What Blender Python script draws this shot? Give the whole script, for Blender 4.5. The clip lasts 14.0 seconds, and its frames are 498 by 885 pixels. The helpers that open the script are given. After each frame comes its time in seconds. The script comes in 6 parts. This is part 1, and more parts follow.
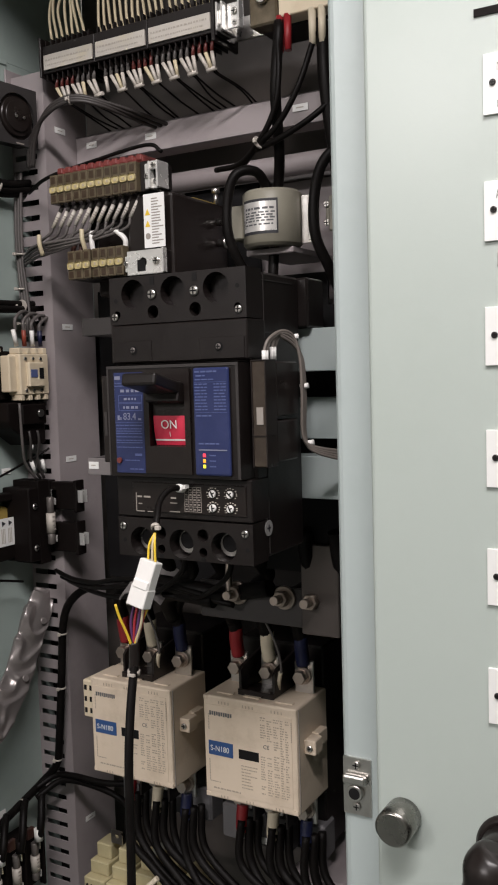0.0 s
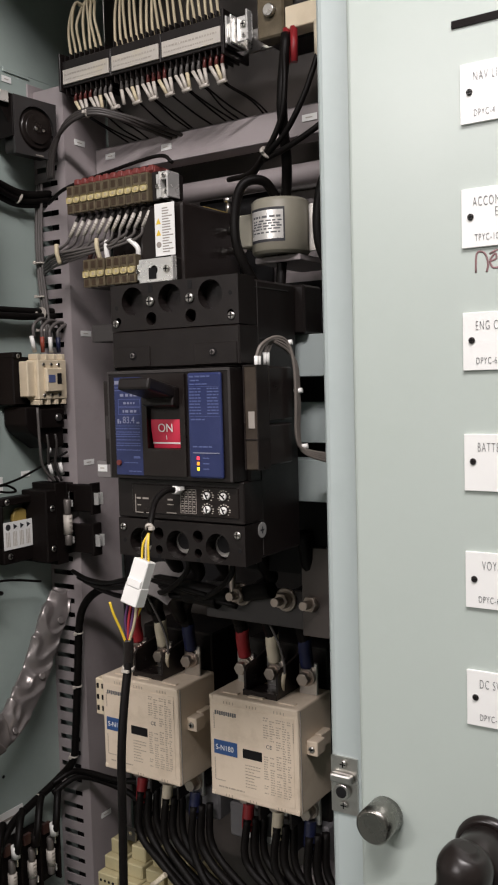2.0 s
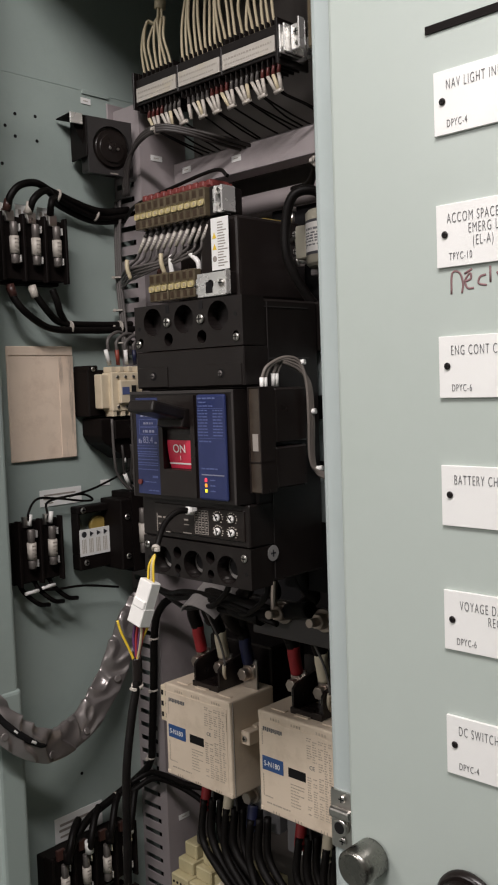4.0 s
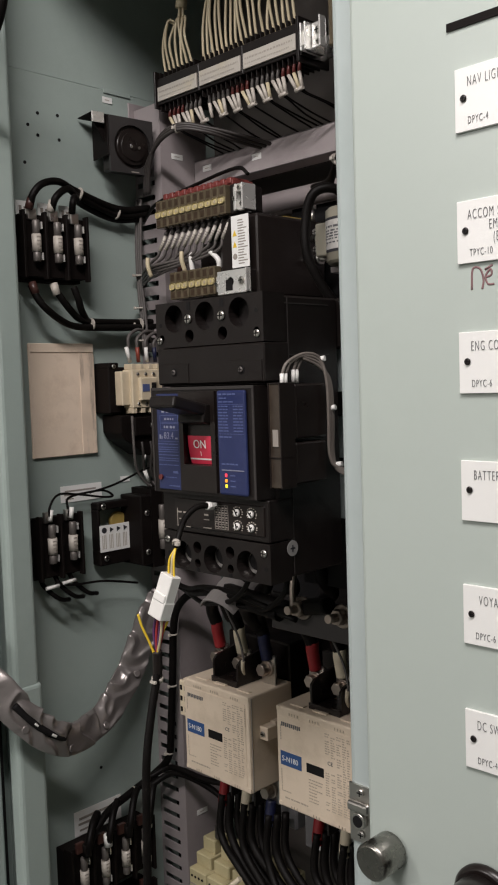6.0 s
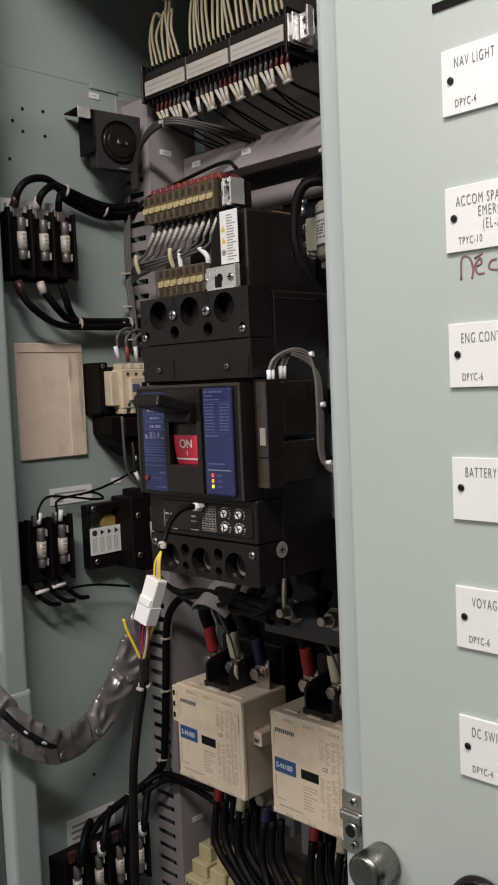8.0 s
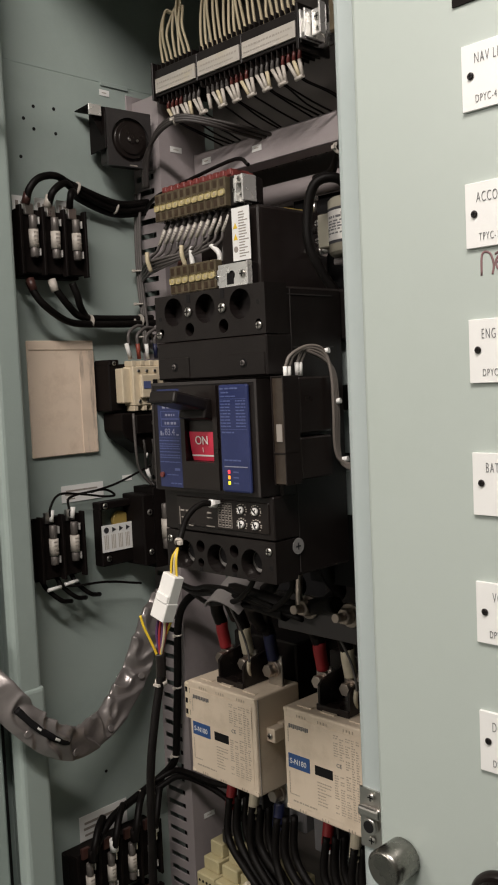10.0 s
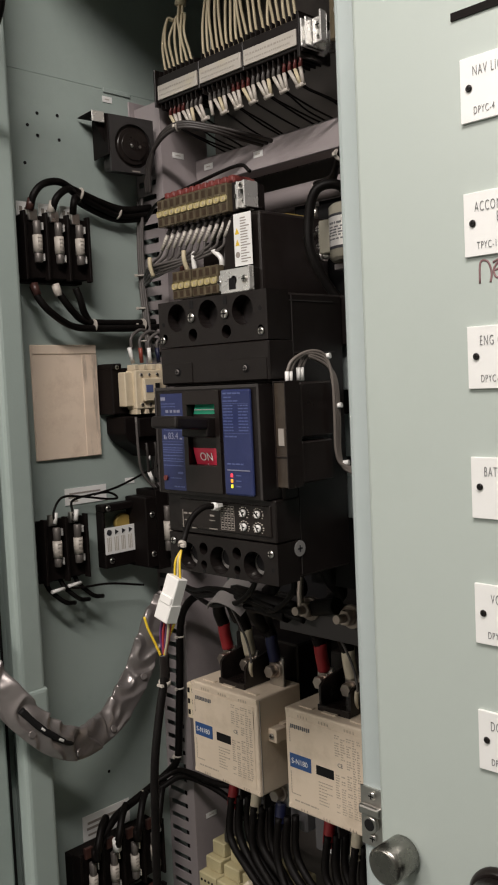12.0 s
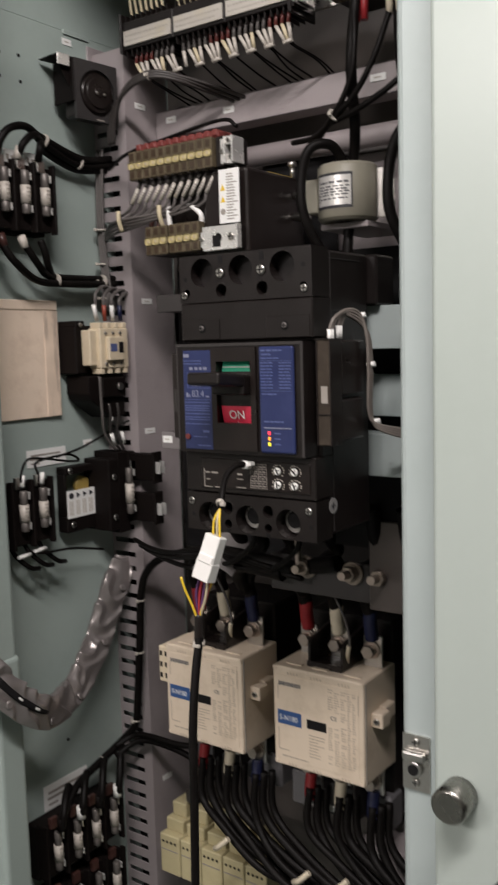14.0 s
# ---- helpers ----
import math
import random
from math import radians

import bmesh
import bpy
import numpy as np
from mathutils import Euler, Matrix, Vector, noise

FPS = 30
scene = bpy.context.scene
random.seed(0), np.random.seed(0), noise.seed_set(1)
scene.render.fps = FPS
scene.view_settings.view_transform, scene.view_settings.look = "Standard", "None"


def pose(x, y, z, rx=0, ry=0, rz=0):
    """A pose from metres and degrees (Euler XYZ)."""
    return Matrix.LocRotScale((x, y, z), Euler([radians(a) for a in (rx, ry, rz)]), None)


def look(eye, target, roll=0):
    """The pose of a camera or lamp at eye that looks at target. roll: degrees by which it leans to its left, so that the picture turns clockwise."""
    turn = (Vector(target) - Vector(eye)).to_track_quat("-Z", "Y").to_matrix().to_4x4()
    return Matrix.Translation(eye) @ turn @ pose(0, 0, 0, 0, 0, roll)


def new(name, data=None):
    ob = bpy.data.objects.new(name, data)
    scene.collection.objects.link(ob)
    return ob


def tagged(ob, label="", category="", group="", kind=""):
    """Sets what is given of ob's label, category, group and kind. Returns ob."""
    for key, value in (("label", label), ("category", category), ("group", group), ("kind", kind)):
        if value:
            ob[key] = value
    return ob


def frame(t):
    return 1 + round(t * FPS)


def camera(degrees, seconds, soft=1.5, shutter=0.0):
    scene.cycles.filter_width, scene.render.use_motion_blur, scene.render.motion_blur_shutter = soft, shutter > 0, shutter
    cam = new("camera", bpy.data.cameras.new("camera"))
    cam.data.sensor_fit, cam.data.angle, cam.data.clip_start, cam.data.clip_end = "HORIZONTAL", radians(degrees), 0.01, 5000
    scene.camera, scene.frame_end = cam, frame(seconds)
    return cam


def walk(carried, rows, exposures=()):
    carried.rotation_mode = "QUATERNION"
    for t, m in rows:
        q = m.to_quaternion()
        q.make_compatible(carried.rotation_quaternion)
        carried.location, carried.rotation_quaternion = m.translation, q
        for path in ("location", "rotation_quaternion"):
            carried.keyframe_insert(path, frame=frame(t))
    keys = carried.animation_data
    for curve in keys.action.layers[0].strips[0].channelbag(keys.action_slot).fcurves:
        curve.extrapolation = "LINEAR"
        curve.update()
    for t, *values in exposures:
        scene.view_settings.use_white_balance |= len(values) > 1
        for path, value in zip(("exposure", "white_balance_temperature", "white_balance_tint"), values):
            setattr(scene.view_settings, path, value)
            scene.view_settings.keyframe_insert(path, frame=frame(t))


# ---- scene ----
cam = camera(31.0, 14.0, soft=2.0, shutter=0.5)
METRES, EYE, TILT, LEAN, TURN = 0.435, 1.5, 0.0, 0.0, 29.6
ROWS = [
    (0.0, 0.0, 0.0, 0.0, -0.13, -4.35, 1.67),
    (0.5, 0.0072, -0.0095, 0.0039, 0.38, -4.19, 1.64),
    (1.0, 0.0075, -0.0179, 0.01, 0.96, -3.93, 1.74),
    (1.5, 0.0205, -0.0258, 0.0035, 1.34, -3.84, 1.46),
    (2.0, 0.1046, -0.037, -0.0067, 2.88, -3.83, 1.57),
    (2.5, 0.2305, -0.0085, -0.0143, 7.18, -3.88, 1.79),
    (3.0, 0.3727, 0.026, 0.0231, 11.83, -3.82, 1.81),
    (3.5, 0.4142, 0.0394, 0.0385, 13.23, -3.88, 2.14),
    (4.0, 0.4255, 0.0372, 0.0386, 14.18, -3.95, 2.02),
    (6.5, 0.4237, 0.0228, 0.028, 15.38, -3.94, 1.93),
    (7.0, 0.4213, 0.0326, 0.0247, 15.3, -3.93, 2.18),
    (7.5, 0.4277, 0.0601, 0.0311, 15.3, -3.87, 2.41),
    (8.0, 0.4365, 0.0776, 0.0226, 15.35, -3.84, 2.42),
    (8.5, 0.4157, 0.0802, 0.0181, 15.43, -3.88, 2.46),
    (11.0, 0.4175, 0.0581, 0.0241, 15.54, -4.01, 2.59),
    (11.5, 0.4183, 0.0477, 0.0243, 15.52, -3.98, 2.6),
    (12.0, 0.4161, 0.0439, 0.0283, 15.55, -3.89, 2.6),
    (12.5, 0.3971, 0.0402, 0.0397, 15.6, -3.71, 2.62),
    (13.0, 0.3328, 0.0497, 0.0432, 15.15, -3.74, 2.51),
    (13.5, 0.1573, 0.043, 0.0407, 11.19, -4.51, 1.8),
    (14.0, 0.0537, -0.0147, 0.0225, 5.79, -6.33, 1.63),
]
walk(cam, [(t, pose(0, 0, EYE, TILT, LEAN, TURN) @ pose(METRES * x, METRES * y, METRES * z, 90 + pitch, roll, yaw)) for t, x, y, z, yaw, pitch, roll in ROWS], [(0.0, 0.05, 6500, 10), (2.0, 0.08, 6500, 10), (2.6, 0.08, 6500, 10), (3.4, -0.06, 6510, 10), (4.1, -0.12, 6540, 9.5), (6.4, -0.14, 6580, 9), (8.6, -0.13, 6600, 9), (10.9, -0.08, 7000, 7), (11.5, -0.12, 6800, 8), (12.5, -0.06, 6800, 8), (13.0, -0.03, 7030, 7), (13.4, 0.06, 6800, 8), (14.0, 0.08, 6620, 10)])
# light: a fluorescent fitting under the ceiling behind the camera
def area_lamp(name, m, sx, sy, watts, colour):
    d = bpy.data.lights.new(name, "AREA")
    d.shape, d.size, d.size_y, d.energy, d.color = "RECTANGLE", sx, sy, watts, colour
    ob = new(name, d)
    ob.matrix_world = m
    return ob


LAMPS = (Vector((0.13, -0.27, 2.77)), Vector((-1.15, -2.4, 2.77)))
area_lamp("lamp_light", look(LAMPS[0] - Vector((0, 0, 0.07)), LAMPS[0] + Vector((-0.3, 0.35, -1))), 0.95, 0.12, 32.0, (1.0, 0.935, 0.935))
area_lamp("lamp_light", look(LAMPS[1] - Vector((0, 0, 0.07)), LAMPS[1] + Vector((0, 0.3, -1))), 1.15, 0.2, 42.0, (1.0, 0.935, 0.935))
world = bpy.data.worlds.new("world")
scene.world = world
world.use_nodes = True
world.node_tree.nodes["Background"].inputs[0].default_value = (0.5, 0.52, 0.5, 1)
world.node_tree.nodes["Background"].inputs[1].default_value = 0.05


# ---- materials ----
def mat(name, colour, rough=0.5, metal=0.0, vary=0.12, scale=25.0, bump=0.0, bump_scale=400.0, dirt=None, dirt_scale=6.0, dirt_amount=0.3, streak=None, coat=0.0, glow=0.0, spec=0.5):
    """A procedural surface: a base colour varied at two scales, patchy roughness, fine relief and optional dirt."""
    m = bpy.data.materials.new(name)
    m.use_nodes = True
    nt = m.node_tree
    n, l = nt.nodes, nt.links
    b = n["Principled BSDF"]
    tc = n.new("ShaderNodeTexCoord")
    n1 = n.new("ShaderNodeTexNoise")
    n1.inputs["Scale"].default_value, n1.inputs["Detail"].default_value = scale, 6
    l.new(tc.outputs["Object"], n1.inputs["Vector"])
    mix = n.new("ShaderNodeMix")
    mix.data_type = "RGBA"
    lo = [c * (1 - vary) for c in colour]
    hi = [min(1, c * (1 + vary)) for c in colour]
    mix.inputs["A"].default_value, mix.inputs["B"].default_value = (*lo, 1), (*hi, 1)
    l.new(n1.outputs["Fac"], mix.inputs["Factor"])
    out = mix.outputs["Result"]
    if dirt:
        n2 = n.new("ShaderNodeTexNoise")
        n2.inputs["Scale"].default_value, n2.inputs["Detail"].default_value, n2.inputs["Roughness"].default_value = dirt_scale, 8, 0.7
        if streak:
            mp = n.new("ShaderNodeMapping")
            mp.inputs["Scale"].default_value = streak
            l.new(tc.outputs["Object"], mp.inputs["Vector"])
            l.new(mp.outputs["Vector"], n2.inputs["Vector"])
        else:
            l.new(tc.outputs["Object"], n2.inputs["Vector"])
        r = n.new("ShaderNodeMapRange")
        r.inputs["From Min"].default_value, r.inputs["From Max"].default_value, r.inputs["To Max"].default_value = 0.5, 0.72, dirt_amount
        l.new(n2.outputs["Fac"], r.inputs["Value"])
        m2 = n.new("ShaderNodeMix")
        m2.data_type = "RGBA"
        m2.inputs["B"].default_value = (*dirt, 1)
        l.new(out, m2.inputs["A"])
        l.new(r.outputs["Result"], m2.inputs["Factor"])
        out = m2.outputs["Result"]
    l.new(out, b.inputs["Base Color"])
    rr = n.new("ShaderNodeMapRange")
    rr.inputs["To Min"].default_value, rr.inputs["To Max"].default_value = max(0.03, rough - 0.1), min(1, rough + 0.1)
    l.new(n1.outputs["Fac"], rr.inputs["Value"])
    l.new(rr.outputs["Result"], b.inputs["Roughness"])
    b.inputs["Metallic"].default_value = metal
    b.inputs["Coat Weight"].default_value = coat
    b.inputs["Specular IOR Level"].default_value = spec
    if bump:
        n3 = n.new("ShaderNodeTexNoise")
        n3.inputs["Scale"].default_value, n3.inputs["Detail"].default_value = bump_scale, 3
        l.new(tc.outputs["Object"], n3.inputs["Vector"])
        bp = n.new("ShaderNodeBump")
        bp.inputs["Strength"].default_value, bp.inputs["Distance"].default_value = bump, 0.001
        l.new(n3.outputs["Fac"], bp.inputs["Height"])
        l.new(bp.outputs["Normal"], b.inputs["Normal"])
    if glow:
        b.inputs["Emission Color"].default_value = (*colour, 1)
        b.inputs["Emission Strength"].default_value = glow
    return m


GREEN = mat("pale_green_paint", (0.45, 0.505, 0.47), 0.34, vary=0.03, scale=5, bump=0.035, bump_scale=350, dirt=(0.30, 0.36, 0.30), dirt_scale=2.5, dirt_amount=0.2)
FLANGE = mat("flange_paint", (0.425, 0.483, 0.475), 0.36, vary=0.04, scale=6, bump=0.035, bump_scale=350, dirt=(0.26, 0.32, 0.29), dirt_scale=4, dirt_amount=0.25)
# inner wall paint; also the darker, shaded green of left flange and open leaf
GREEN_IN_SHADE = mat("sea_green_paint_and_shade", (0.338, 0.402, 0.376), 0.45, vary=0.05, scale=7, bump=0.12, bump_scale=350, dirt=(0.14, 0.18, 0.16), dirt_scale=4, dirt_amount=0.25)
LILAC = mat("grey_frame_paint", (0.325, 0.287, 0.290), 0.5, vary=0.06, scale=12, bump=0.08, dirt=(0.12, 0.1, 0.1), dirt_scale=9, dirt_amount=0.3)
BLACK = mat("black_moulding", (0.0090, 0.0066, 0.0061), 0.40, vary=0.2, scale=40, bump=0.12, bump_scale=900, dirt=(0.04, 0.036, 0.034), dirt_scale=18, dirt_amount=0.13, spec=0.33)
BLACK_SMOOTH = mat("black_gloss_plastic", (0.0120, 0.0086, 0.0078), 0.3, vary=0.2, scale=40, dirt=(0.045, 0.04, 0.037), dirt_scale=25, dirt_amount=0.13, spec=0.4)
# near-black for dark windows, and for shade painted into holes and gaps
DARK = mat("dark_window_and_gap_shade", (0.008, 0.0075, 0.008), 0.7, vary=0.3, spec=0.2)
CABLE = mat("black_cable_sheath", (0.0045, 0.0036, 0.0033), 0.5, vary=0.25, scale=60, bump=0.15, dirt=(0.045, 0.039, 0.035), dirt_scale=30, dirt_amount=0.07, spec=0.13)
WIRE_GREY = mat("grey_wire", (0.10, 0.09, 0.085), 0.5, vary=0.2, scale=60)
WIRE_WHITE = mat("cream_wire", (0.54, 0.465, 0.315), 0.5, vary=0.12, scale=60)
BEIGE = mat("beige_moulding", (0.69, 0.58, 0.455), 0.5, vary=0.05, scale=15, bump=0.1, dirt=(0.32, 0.23, 0.14), dirt_scale=9, dirt_amount=0.5)
CREAM = mat("cream_moulding", (0.68, 0.58, 0.425), 0.5, vary=0.06, scale=20, dirt=(0.3, 0.22, 0.1), dirt_scale=14, dirt_amount=0.25)
WHITE = mat("white_plastic", (0.80, 0.79, 0.76), 0.4, vary=0.04, scale=30)
PLATE = mat("white_engraved_plate", (0.82, 0.82, 0.80), 0.3, vary=0.02, scale=20, dirt=(0.55, 0.5, 0.48), dirt_scale=20, dirt_amount=0.15)
INK = mat("dark_ink", (0.03, 0.03, 0.035), 0.6, vary=0.2)
GREY_INK = mat("grey_ink", (0.30, 0.27, 0.24), 0.6, vary=0.2)
PLATE_INK = mat("engraved_ink", (0.11, 0.11, 0.115), 0.6, vary=0.2)
PALE_INK = mat("pale_ink", (0.21, 0.22, 0.30), 0.5, vary=0.2)
BLUE_PALE = mat("pale_blue_ink", (0.085, 0.11, 0.25), 0.5, vary=0.2)
BLUE = mat("blue_label_film", (0.020, 0.029, 0.098), 0.33, vary=0.08, scale=30, dirt=(0.05, 0.06, 0.16), dirt_scale=30, dirt_amount=0.3)
BLUE_TAG = mat("bright_blue_tag", (0.032, 0.085, 0.235), 0.35, vary=0.08)
RED = mat("red_label", (0.62, 0.035, 0.075), 0.4, vary=0.05)
GREEN_FLAG = mat("green_flag", (0.02, 0.42, 0.24), 0.4, vary=0.05)
RED_RUBBER = mat("red_sleeve", (0.25, 0.014, 0.018), 0.45, vary=0.15, scale=80)
RED_DARK = mat("dark_red_cover", (0.165, 0.034, 0.030), 0.35, vary=0.15, scale=50)
BLUE_RUBBER = mat("blue_sleeve", (0.007, 0.010, 0.042), 0.45, vary=0.15, scale=80)
WHITE_RUBBER = mat("ivory_sleeve", (0.62, 0.55, 0.42), 0.45, vary=0.1, scale=80)
STEEL = mat("plated_steel", (0.62, 0.60, 0.57), 0.3, metal=1.0, vary=0.1, scale=60, dirt=(0.25, 0.2, 0.16), dirt_scale=40, dirt_amount=0.4)
CHROME = mat("bright_clip", (0.86, 0.85, 0.82), 0.27, metal=0.65, vary=0.05, scale=60)
NICKEL = mat("brushed_knob", (0.27, 0.262, 0.24), 0.27, metal=1.0, vary=0.12, scale=90)
COPPER = mat("tinned_copper", (0.50, 0.43, 0.38), 0.4, metal=1.0, vary=0.15, scale=50)
OLIVE = mat("smoked_cover", (0.098, 0.078, 0.050), 0.2, vary=0.45, scale=70, dirt=(0.17, 0.14, 0.095), dirt_scale=60, dirt_amount=0.5)
YELLOW = mat("yellow_coil_tape", (0.38, 0.27, 0.075), 0.5, vary=0.15, scale=60)
WIRE_YELLOW = mat("yellow_wire", (0.75, 0.52, 0.04), 0.45, vary=0.1)
WIRE_RED = mat("red_wire", (0.36, 0.03, 0.04), 0.45, vary=0.1)
WIRE_PURPLE = mat("purple_wire", (0.10, 0.04, 0.13), 0.45, vary=0.1)
CT_GREY = mat("khaki_grey_resin", (0.262, 0.246, 0.195), 0.45, vary=0.06, scale=30, dirt=(0.15, 0.13, 0.1), dirt_scale=14, dirt_amount=0.3)
FOIL = mat("silver_label", (0.78, 0.76, 0.73), 0.3, metal=0.5, vary=0.08, scale=90)
CARD = mat("aged_card", (0.83, 0.68, 0.545), 0.65, vary=0.2, scale=11, bump=0.25, bump_scale=40, dirt=(0.36, 0.22, 0.14), dirt_scale=13, dirt_amount=0.45)
CARD_WORN = mat("rubbed_card", (0.78, 0.63, 0.50), 0.65, vary=0.25, scale=30, bump=0.3, bump_scale=60, dirt=(0.10, 0.07, 0.06), dirt_scale=22, dirt_amount=0.85, streak=(4.0, 1.0, 0.5))
SLEEVE = mat("silver_vinyl", (0.30, 0.273, 0.265), 0.34, metal=0.6, vary=0.08, scale=30, bump=0.06, bump_scale=60, dirt=(0.18, 0.15, 0.14), dirt_scale=12, dirt_amount=0.3)
FUSE_BLACK = mat("fuse_block_black", (0.0062, 0.0042, 0.0038), 0.6, vary=0.25, scale=50, dirt=(0.02, 0.017, 0.016), dirt_scale=22, dirt_amount=0.06, spec=0.14)
# dull steel; also the upper bracket's painted shade and the collar's painted highlight
DULL = mat("dull_grey_steel_and_shading", (0.030, 0.026, 0.025), 0.5, vary=0.15, scale=30)
BACK = mat("dusty_back_sheet", (0.105, 0.090, 0.082), 0.36, vary=0.2, scale=7, bump=0.08, dirt=(0.07, 0.06, 0.055), dirt_scale=5, dirt_amount=0.5)
LEGEND = mat("aged_legend_card", (0.47, 0.44, 0.395), 0.45, vary=0.06, scale=40, dirt=(0.5, 0.42, 0.2), dirt_scale=25, dirt_amount=0.3)
MARK_GREY = mat("wire_marker_tube", (0.48, 0.44, 0.39), 0.45, vary=0.1, scale=80)
ARM_GREY = mat("dark_grey_moulding", (0.145, 0.14, 0.146), 0.5, bump=0.1)
ARM_DARK = mat("charcoal_moulding", (0.034, 0.031, 0.031), 0.45, vary=0.12, scale=40, bump=0.1)
BRACKET = mat("dark_grey_bracket_paint", (0.19, 0.172, 0.172), 0.5, vary=0.1, scale=20, bump=0.08)
ROOM = mat("room_paint", (0.62, 0.62, 0.58), 0.7, vary=0.05, scale=3)
FLOOR = mat("floor_vinyl", (0.16, 0.18, 0.17), 0.5, vary=0.1, scale=8)
LED_RED = mat("led_red", (1.0, 0.05, 0.08), 0.4, glow=1.0)
LED_AMBER = mat("led_amber", (1.0, 0.35, 0.03), 0.4, glow=0.8)
LED_YELLOW = mat("led_yellow", (0.9, 0.85, 0.05), 0.4, glow=0.7)
TUBE_GLOW = mat("tube_glow", (1.0, 0.97, 0.92), 0.4, glow=6.0)
MARKER = mat("dark_red_marker", (0.22, 0.12, 0.125), 0.6, vary=0.3, scale=120)


# ---- mesh helpers ----
def box(bm, x0, x1, y0, y1, z0, z1, bevel=0.0, seg=1):
    vs = [bm.verts.new((x, y, z)) for x in (x0, x1) for y in (y0, y1) for z in (z0, z1)]
    fs = [bm.faces.new([vs[i] for i in q]) for q in ((0, 1, 3, 2), (4, 6, 7, 5), (0, 4, 5, 1), (2, 3, 7, 6), (0, 2, 6, 4), (1, 5, 7, 3))]
    if bevel:
        es = list({e for f in fs for e in f.edges})
        bmesh.ops.bevel(bm, geom=es, offset=bevel, segments=seg, affect="EDGES", profile=0.5)
    return bm


def boxes(*rows, bevel=0.0008, seg=1):
    bm = bmesh.new()
    for r in rows:
        box(bm, *r, bevel=bevel, seg=seg)
    return bm


def cyl(bm, a, b, r, seg=20, r2=None, bevel=0.0):
    a, b = Vector(a), Vector(b)
    d = b - a
    q = d.to_track_quat("Z", "Y").to_matrix()
    r2 = r if r2 is None else r2
    rings = []
    prof = [(0, r), (1, r2)]
    if bevel:
        f = bevel / d.length
        prof = [(0, r - bevel), (f, r), (1 - f, r2), (1, r2 - bevel)]
    for f, rad in prof:
        rings.append([bm.verts.new(a + d * f + q @ Vector((rad * math.cos(2 * math.pi * i / seg), rad * math.sin(2 * math.pi * i / seg), 0))) for i in range(seg)])
    for u, v in zip(rings, rings[1:]):
        for i in range(seg):
            bm.faces.new((u[i], u[(i + 1) % seg], v[(i + 1) % seg], v[i])).smooth = True
    bm.faces.new(rings[0][::-1])
    bm.faces.new(rings[-1])
    return bm


def smooth_path(pts, n=6):
    p = [Vector(q) for q in pts]
    if len(p) < 3:
        return p
    p = [2 * p[0] - p[1]] + p + [2 * p[-1] - p[-2]]
    out = []
    for i in range(1, len(p) - 2):
        for k in range(n):
            t = k / n
            a, b, c, d = p[i - 1], p[i], p[i + 1], p[i + 2]
            out.append(0.5 * (2 * b + (c - a) * t + (2 * a - 5 * b + 4 * c - d) * t * t + (3 * b - a - 3 * c + d) * t ** 3))
    out.append(p[-2])
    return out


def tube(bm, pts, r, seg=10, n=6, flat=1.0):
    """A round cable along a smooth path; flat squeezes its section."""
    path = smooth_path(pts, n)
    up = None
    rings = []
    for i, c in enumerate(path):
        t = (path[min(i + 1, len(path) - 1)] - path[max(i - 1, 0)]).normalized()
        if up is None:
            up = Vector((0, 0, 1)) if abs(t.z) < 0.9 else Vector((1, 0, 0))
        side = t.cross(up).normalized()
        up = side.cross(t).normalized()
        rings.append([bm.verts.new(c + r * (math.cos(2 * math.pi * k / seg) * side + flat * math.sin(2 * math.pi * k / seg) * up)) for k in range(seg)])
    for u, v in zip(rings, rings[1:]):
        for k in range(seg):
            bm.faces.new((u[k], u[(k + 1) % seg], v[(k + 1) % seg], v[k])).smooth = True
    bm.faces.new(rings[0][::-1])
    bm.faces.new(rings[-1])
    return bm


def tubes(rows, r, seg=8, n=6):
    bm = bmesh.new()
    for pts in rows:
        tube(bm, pts, r, seg, n)
    return bm


def holed(x0, x1, z0, z1, y0, y1, rounds=(), slots=(), seg=20):
    """A plate facing -y, from y0 to y1, with round (x, z, r) and square (x0, x1, z0, z1) holes through it."""
    bm = bmesh.new()
    loops = [[(x0, z0), (x1, z0), (x1, z1), (x0, z1)]]
    loops += [[(x + r * math.cos(2 * math.pi * i / seg), z + r * math.sin(2 * math.pi * i / seg)) for i in range(seg)] for x, z, r in rounds]
    loops += [[(a, c), (b, c), (b, d), (a, d)] for a, b, c, d in slots]
    es = []
    for lp in loops:
        vs = [bm.verts.new((x, y0, z)) for x, z in lp]
        es += [bm.edges.new((vs[i], vs[(i + 1) % len(vs)])) for i in range(len(vs))]
    bmesh.ops.triangle_fill(bm, use_beauty=True, use_dissolve=False, edges=es)
    g = bmesh.ops.extrude_face_region(bm, geom=list(bm.faces))
    bmesh.ops.translate(bm, verts=[v for v in g["geom"] if isinstance(v, bmesh.types.BMVert)], vec=(0, y1 - y0, 0))
    bmesh.ops.recalc_face_normals(bm, faces=list(bm.faces))
    return bm


def thing(name, m, label, category, group="", kind=""):
    ob = new(name)
    ob.empty_display_size = 0.02
    ob.matrix_world = m
    return tagged(ob, label, category, group, kind)


def part(name, bm, material, parent, label="", m=None):
    me = bpy.data.meshes.new(name)
    bmesh.ops.recalc_face_normals(bm, faces=list(bm.faces))
    bm.to_mesh(me)
    bm.free()
    me.materials.append(material)
    ob = new(name, me)
    ob.parent = parent
    if m is not None:
        ob.matrix_basis = m
    return tagged(ob, label, kind="stuff" if name == "print" else "")


